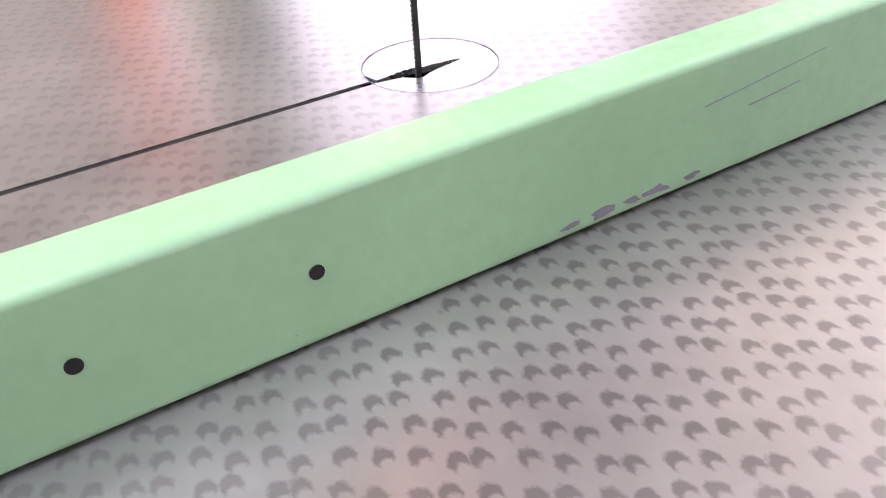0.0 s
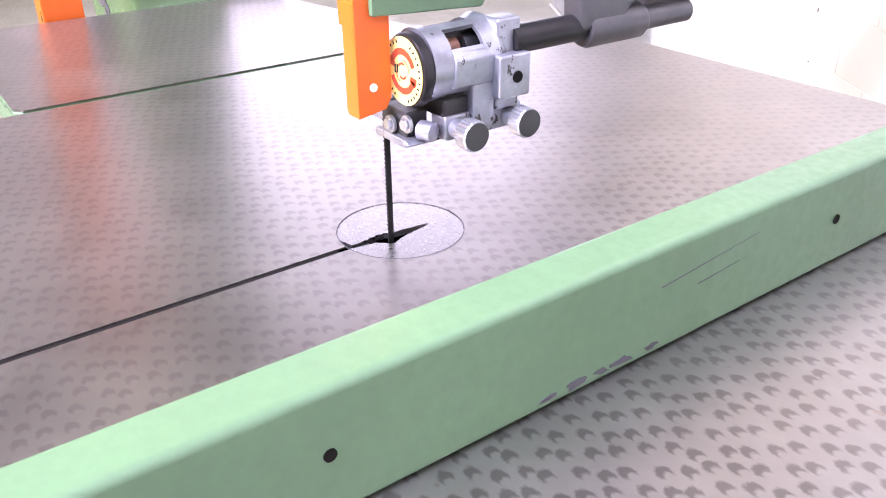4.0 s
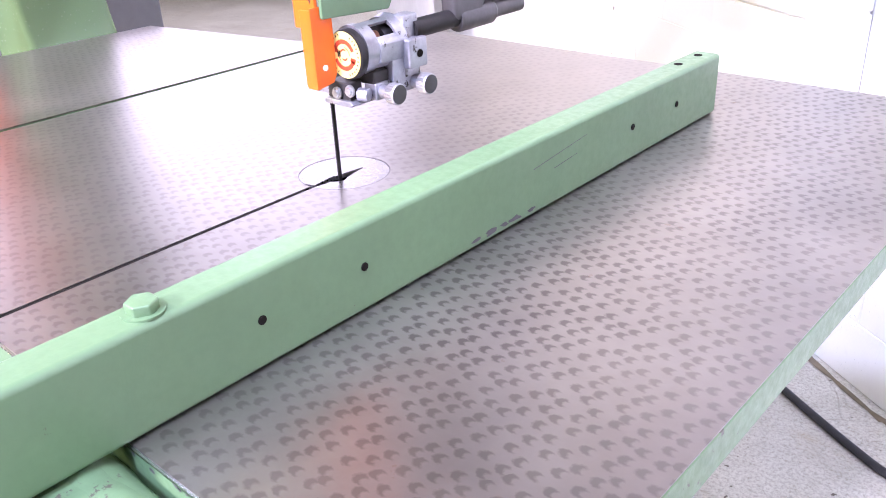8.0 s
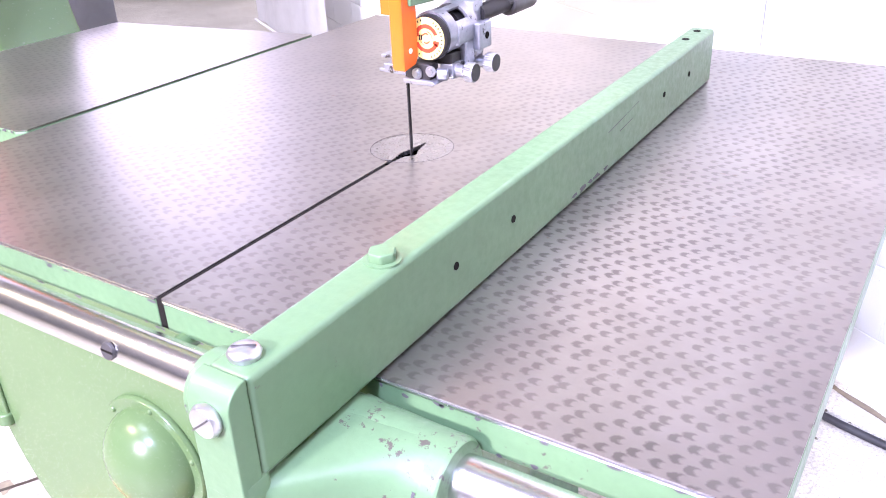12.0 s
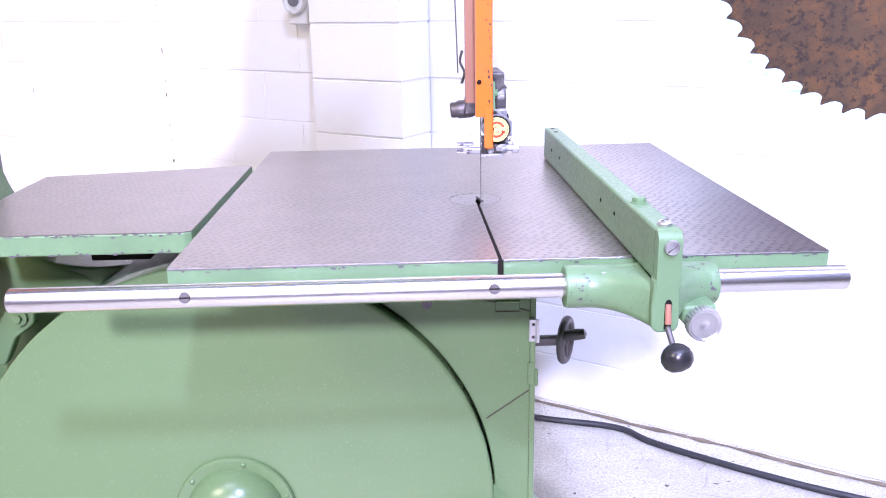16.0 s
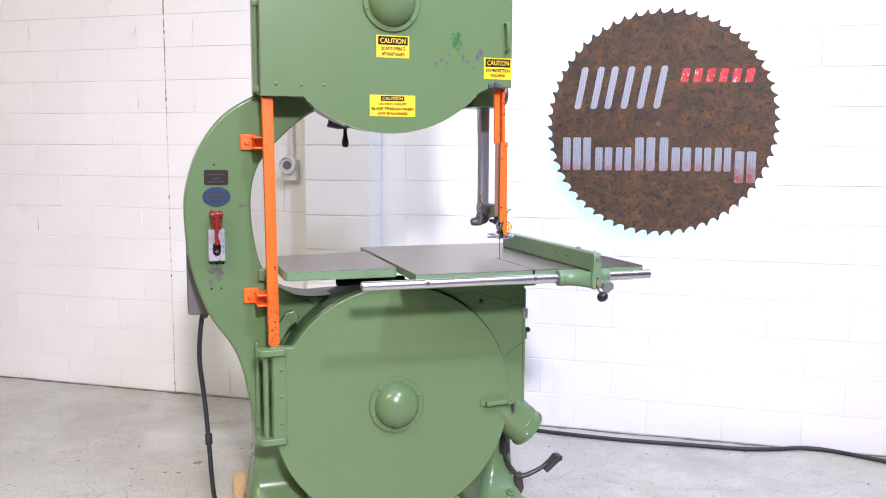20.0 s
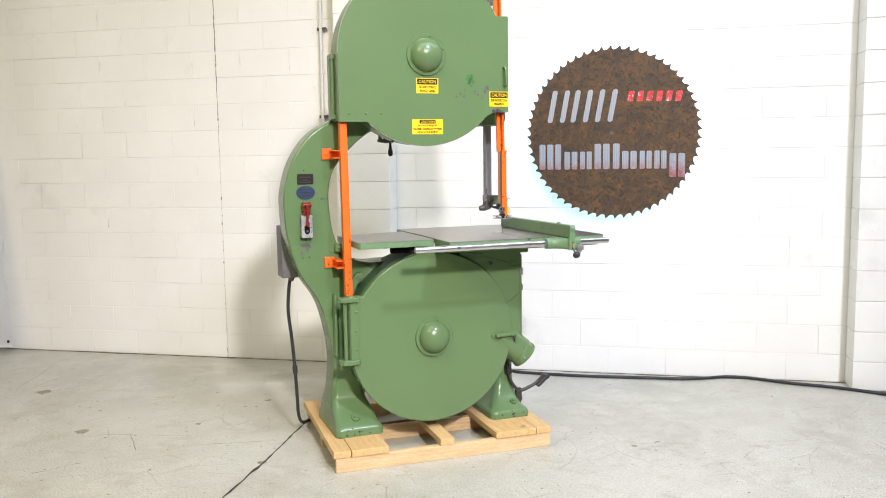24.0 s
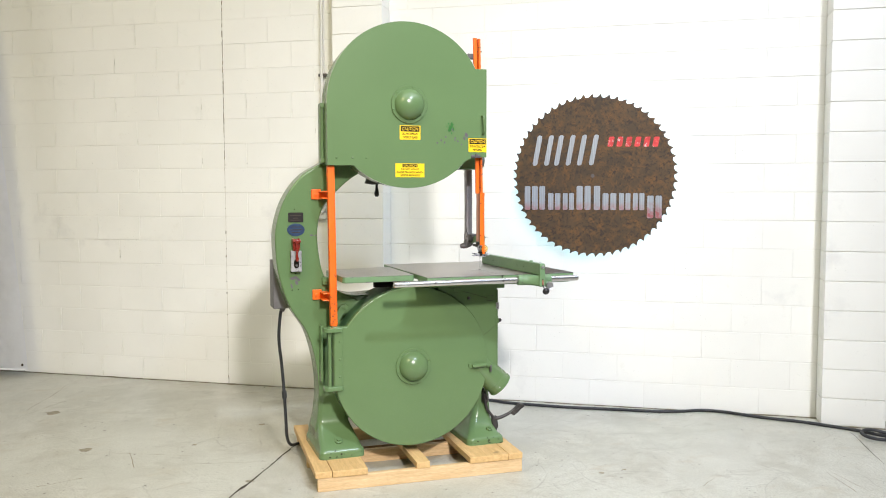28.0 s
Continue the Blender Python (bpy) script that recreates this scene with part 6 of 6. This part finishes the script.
# ---- saw cut and crack in the floor ----
def floor_line(name, a, b, width, seed, mat=CRACK, label="dark narrow crack across the concrete floor", category="crack"):
    rnd = random.Random(seed)
    a, b = Vector(a), Vector(b)
    n = max(6, int((b - a).length / 0.05))
    side = Vector((-(b - a).y, (b - a).x)).normalized()
    bm = bmesh.new()
    rows = []
    wob = 0.0
    for k in range(n + 1):
        wob = 0.8 * wob + rnd.uniform(-0.004, 0.004)
        p = a + (b - a) * k / n + side * wob
        w = width * rnd.uniform(0.35, 1.35) * (1.8 if rnd.random() < 0.08 else 1.0)
        rows.append((bm.verts.new((*(p + side * w), 0.002)), bm.verts.new((*(p - side * w), 0.002))))
    for r, s in zip(rows, rows[1:]):
        bm.faces.new((r[0], r[1], s[1], s[0]))
    bmesh.ops.recalc_face_normals(bm, faces=bm.faces)
    tagged(part(name, bm, mat), label, category, kind="structure")


floor_line("floor_crack", (-1.02, 0.97), (-2.6, -1.62), 0.0065, 4)
for k in range(11):
    a, b = wall_point(-3.2 + 0.712 * k, 0.018, 0), wall_point(-3.2 + 0.712 * (k + 1), 0.018, 0)
    floor_line("dirt_line", a.xy, b.xy, 0.013, 40 + k, GRIME, "brown dirt line where the floor meets the wall", "dirt")
a, b = wall_point(4.62, 0.214, 0), wall_point(5.04, 0.214, 0)
floor_line("dirt_line", a.xy, b.xy, 0.012, 60, GRIME, "brown dirt line at the foot of the pilaster", "dirt")
floor_line("floor_crack", (2.55, 0.0), (1.2, -2.35), 0.003, 9)
# long thin scratches worn into the floor
for k, (a, b) in enumerate((((-2.169, 1.238), (-1.616, 0.974)), ((-1.641, 0.822), (-1.235, 0.718)), ((-2.746, 2.538), (-2.574, 3.12)), ((-2.80, 2.30), (-2.50, 2.75)), ((-2.484, 0.711), (-2.259, 0.775)), ((-2.010, 1.18), (-1.982, 0.86)), ((1.789, -0.572), (1.701, -0.883)), ((1.82, -0.60), (1.77, -0.90)), ((0.97, -0.53), (1.12, -0.44)))):
    floor_line("floor_scratch", a, b, 0.0022, 80 + k, SCRATCH, "thin brown scratch in the concrete", "scratch")
for k, (x, y, r) in enumerate(((-2.276, 1.339, 0.045), (-1.361, 0.405, 0.030), (-2.555, 2.382, 0.06), (-1.62, 1.22, 0.022), (0.718, -0.134, 0.014), (0.564, -0.141, 0.018), (-1.15, 1.55, 0.03))):
    rnd = random.Random(120 + k)
    spot = prism([(x + r * rnd.uniform(0.45, 1.1) * math.cos(q * math.tau / 14), y + r * rnd.uniform(0.45, 1.1) * math.sin(q * math.tau / 14)) for q in range(14)], 0.0004, 0.0014, 0, axis="z")
    tagged(part("floor_stain", spot, SCRATCH), "small brown stain on the concrete", "stain", kind="structure")

# ---- wall blocks, laid in courses with thin painted joints ----
JOINT, COURSE, LENGTH = 0.006, 0.2032, 0.4064
block_meshes = {}


def block_mesh(w, h, deep):
    key = (round(w, 3), round(h, 3), round(deep, 3))
    if key not in block_meshes:
        block_meshes[key] = finish("block", box(-w / 2, w / 2, -deep, 0.013, -h / 2, h / 2, 0.0013, 1), WALL)
    return block_meshes[key]


def lay(parent, u, z, w, h, v=0.0, deep=-0.0072):
    ob = new("block", block_mesh(w, h, deep))
    ob.parent = parent
    ob.matrix_parent_inverse = parent.matrix_world.inverted()
    ob.matrix_basis = ON_WALL @ Matrix.Translation((u, -v + random.uniform(-0.0008, 0.0008), z))
    return ob


rest = []
laid = 0
for c in range(31):
    z0 = 0.0 if c == 0 else 0.19 + COURSE * (c - 1)
    z1 = 0.19 + COURSE * c
    h = z1 - z0 - JOINT
    odd = c % 2
    # left of the control joint, from it to the first pilaster, between the pilasters, and beyond
    for a, b, joint in ((-3.25, 0.004, -0.1992 if odd else -0.4024), (0.004, 1.045, 0.2092 if odd else 0.4104), (1.4455, 4.627, 1.60 if odd else 1.80), (5.03, 6.3, 5.2032 if odd else 5.4064)):
        while joint - LENGTH > a + 0.02:
            joint -= LENGTH
        cuts = [a]
        while joint < b - 0.02:
            if joint > a + 0.02:
                cuts.append(joint)
            joint += LENGTH
        cuts.append(b)
        for u0, u1 in zip(cuts, cuts[1:]):
            if -1.85 < u0 < 5.3 and z1 < 3.1 and laid < 300:
                lay(wall_back, (u0 + u1) / 2, (z0 + z1) / 2, u1 - u0 - JOINT, h)
                laid += 1
                if u1 < min(b, 0.9) and random.random() < 0.10:
                    g0 = z0 + random.uniform(0.0, 0.10)
                    part("joint_gap", moved(box(u1 - 0.0018, u1 + 0.0012, 0.0085, 0.0115, g0, min(z1 - 0.004, g0 + random.uniform(0.02, 0.09))), ON_WALL), JOINT_GREY, wall_back)
            else:
                rest.append(((u0 + u1) / 2, (z0 + z1) / 2, u1 - u0 - JOINT, h))
verts, faces = [], []
for u, z, w, h in rest:
    i = len(verts)
    for y in (0.0072, 0.013):
        for dx, dz in ((-1, -1), (1, -1), (1, 1), (-1, 1)):
            verts.append(ON_WALL @ Vector((u + dx * w / 2, y, z + dz * h / 2)))
    faces += [(i, i + 1, i + 2, i + 3), (i, i + 4, i + 5, i + 1), (i + 1, i + 5, i + 6, i + 2), (i + 2, i + 6, i + 7, i + 3), (i + 3, i + 7, i + 4, i)]
me = bpy.data.meshes.new("far_blocks")
me.from_pydata(verts, [], faces)
me.materials.append(WALL)
ob = new("far_blocks", me)
ob.parent = wall_back
ob.matrix_parent_inverse = wall_back.matrix_world.inverted()
tagged(ob, kind="stuff")

for nm, ua, ub in (("pilaster_1", 1.045, 1.450), ("pilaster_2", 4.627, 5.030)):
    pil = part(nm, moved(box(ua + 0.004, ub - 0.004, -0.183, 0.0, 0, ROOM_H), ON_WALL), MORTAR)
    tagged(pil, "white painted block pilaster standing out from the wall", "pilaster", kind="structure")
    for c in range(31):
        z0 = 0.0 if c == 0 else 0.19 + COURSE * (c - 1)
        z1 = 0.19 + COURSE * c
        h = z1 - z0 - JOINT
        w = ub - ua
        key = ("pil", round(h, 3))
        if key not in block_meshes:
            block_meshes[key] = finish("block", box(-w / 2, w / 2, -0.19, 0.006, -h / 2, h / 2, 0.003, 1), WALL)
        ob = new("block", block_meshes[key])
        ob.parent = pil
        ob.matrix_parent_inverse = pil.matrix_world.inverted()
        ob.matrix_basis = ON_WALL @ Matrix.Translation(((ua + ub) / 2, 0, (z0 + z1) / 2))

# the open control joint in the wall
part("control_joint", moved(box(0.0005, 0.0080, 0.0088, 0.0118, 0.0, ROOM_H - 0.1), ON_WALL), JOINT_GREY, wall_back, "rough open control joint")
crumble = random.Random(77)
z = 0.05
while z < 4.2:
    n = crumble.uniform(0.008, 0.05) * (0.5 if z < 1.9 else 1.4)
    w, off = crumble.uniform(0.0016, 0.0042), crumble.uniform(-0.002, 0.002)
    part("joint_gap", moved(box(0.0042 + off - w, 0.0042 + off + w, 0.0062, 0.0115, z, z + n), ON_WALL), GRIME, wall_back)
    z += n + crumble.uniform(0.004, 0.03) * (7.0 if z < 1.9 else 1.0)
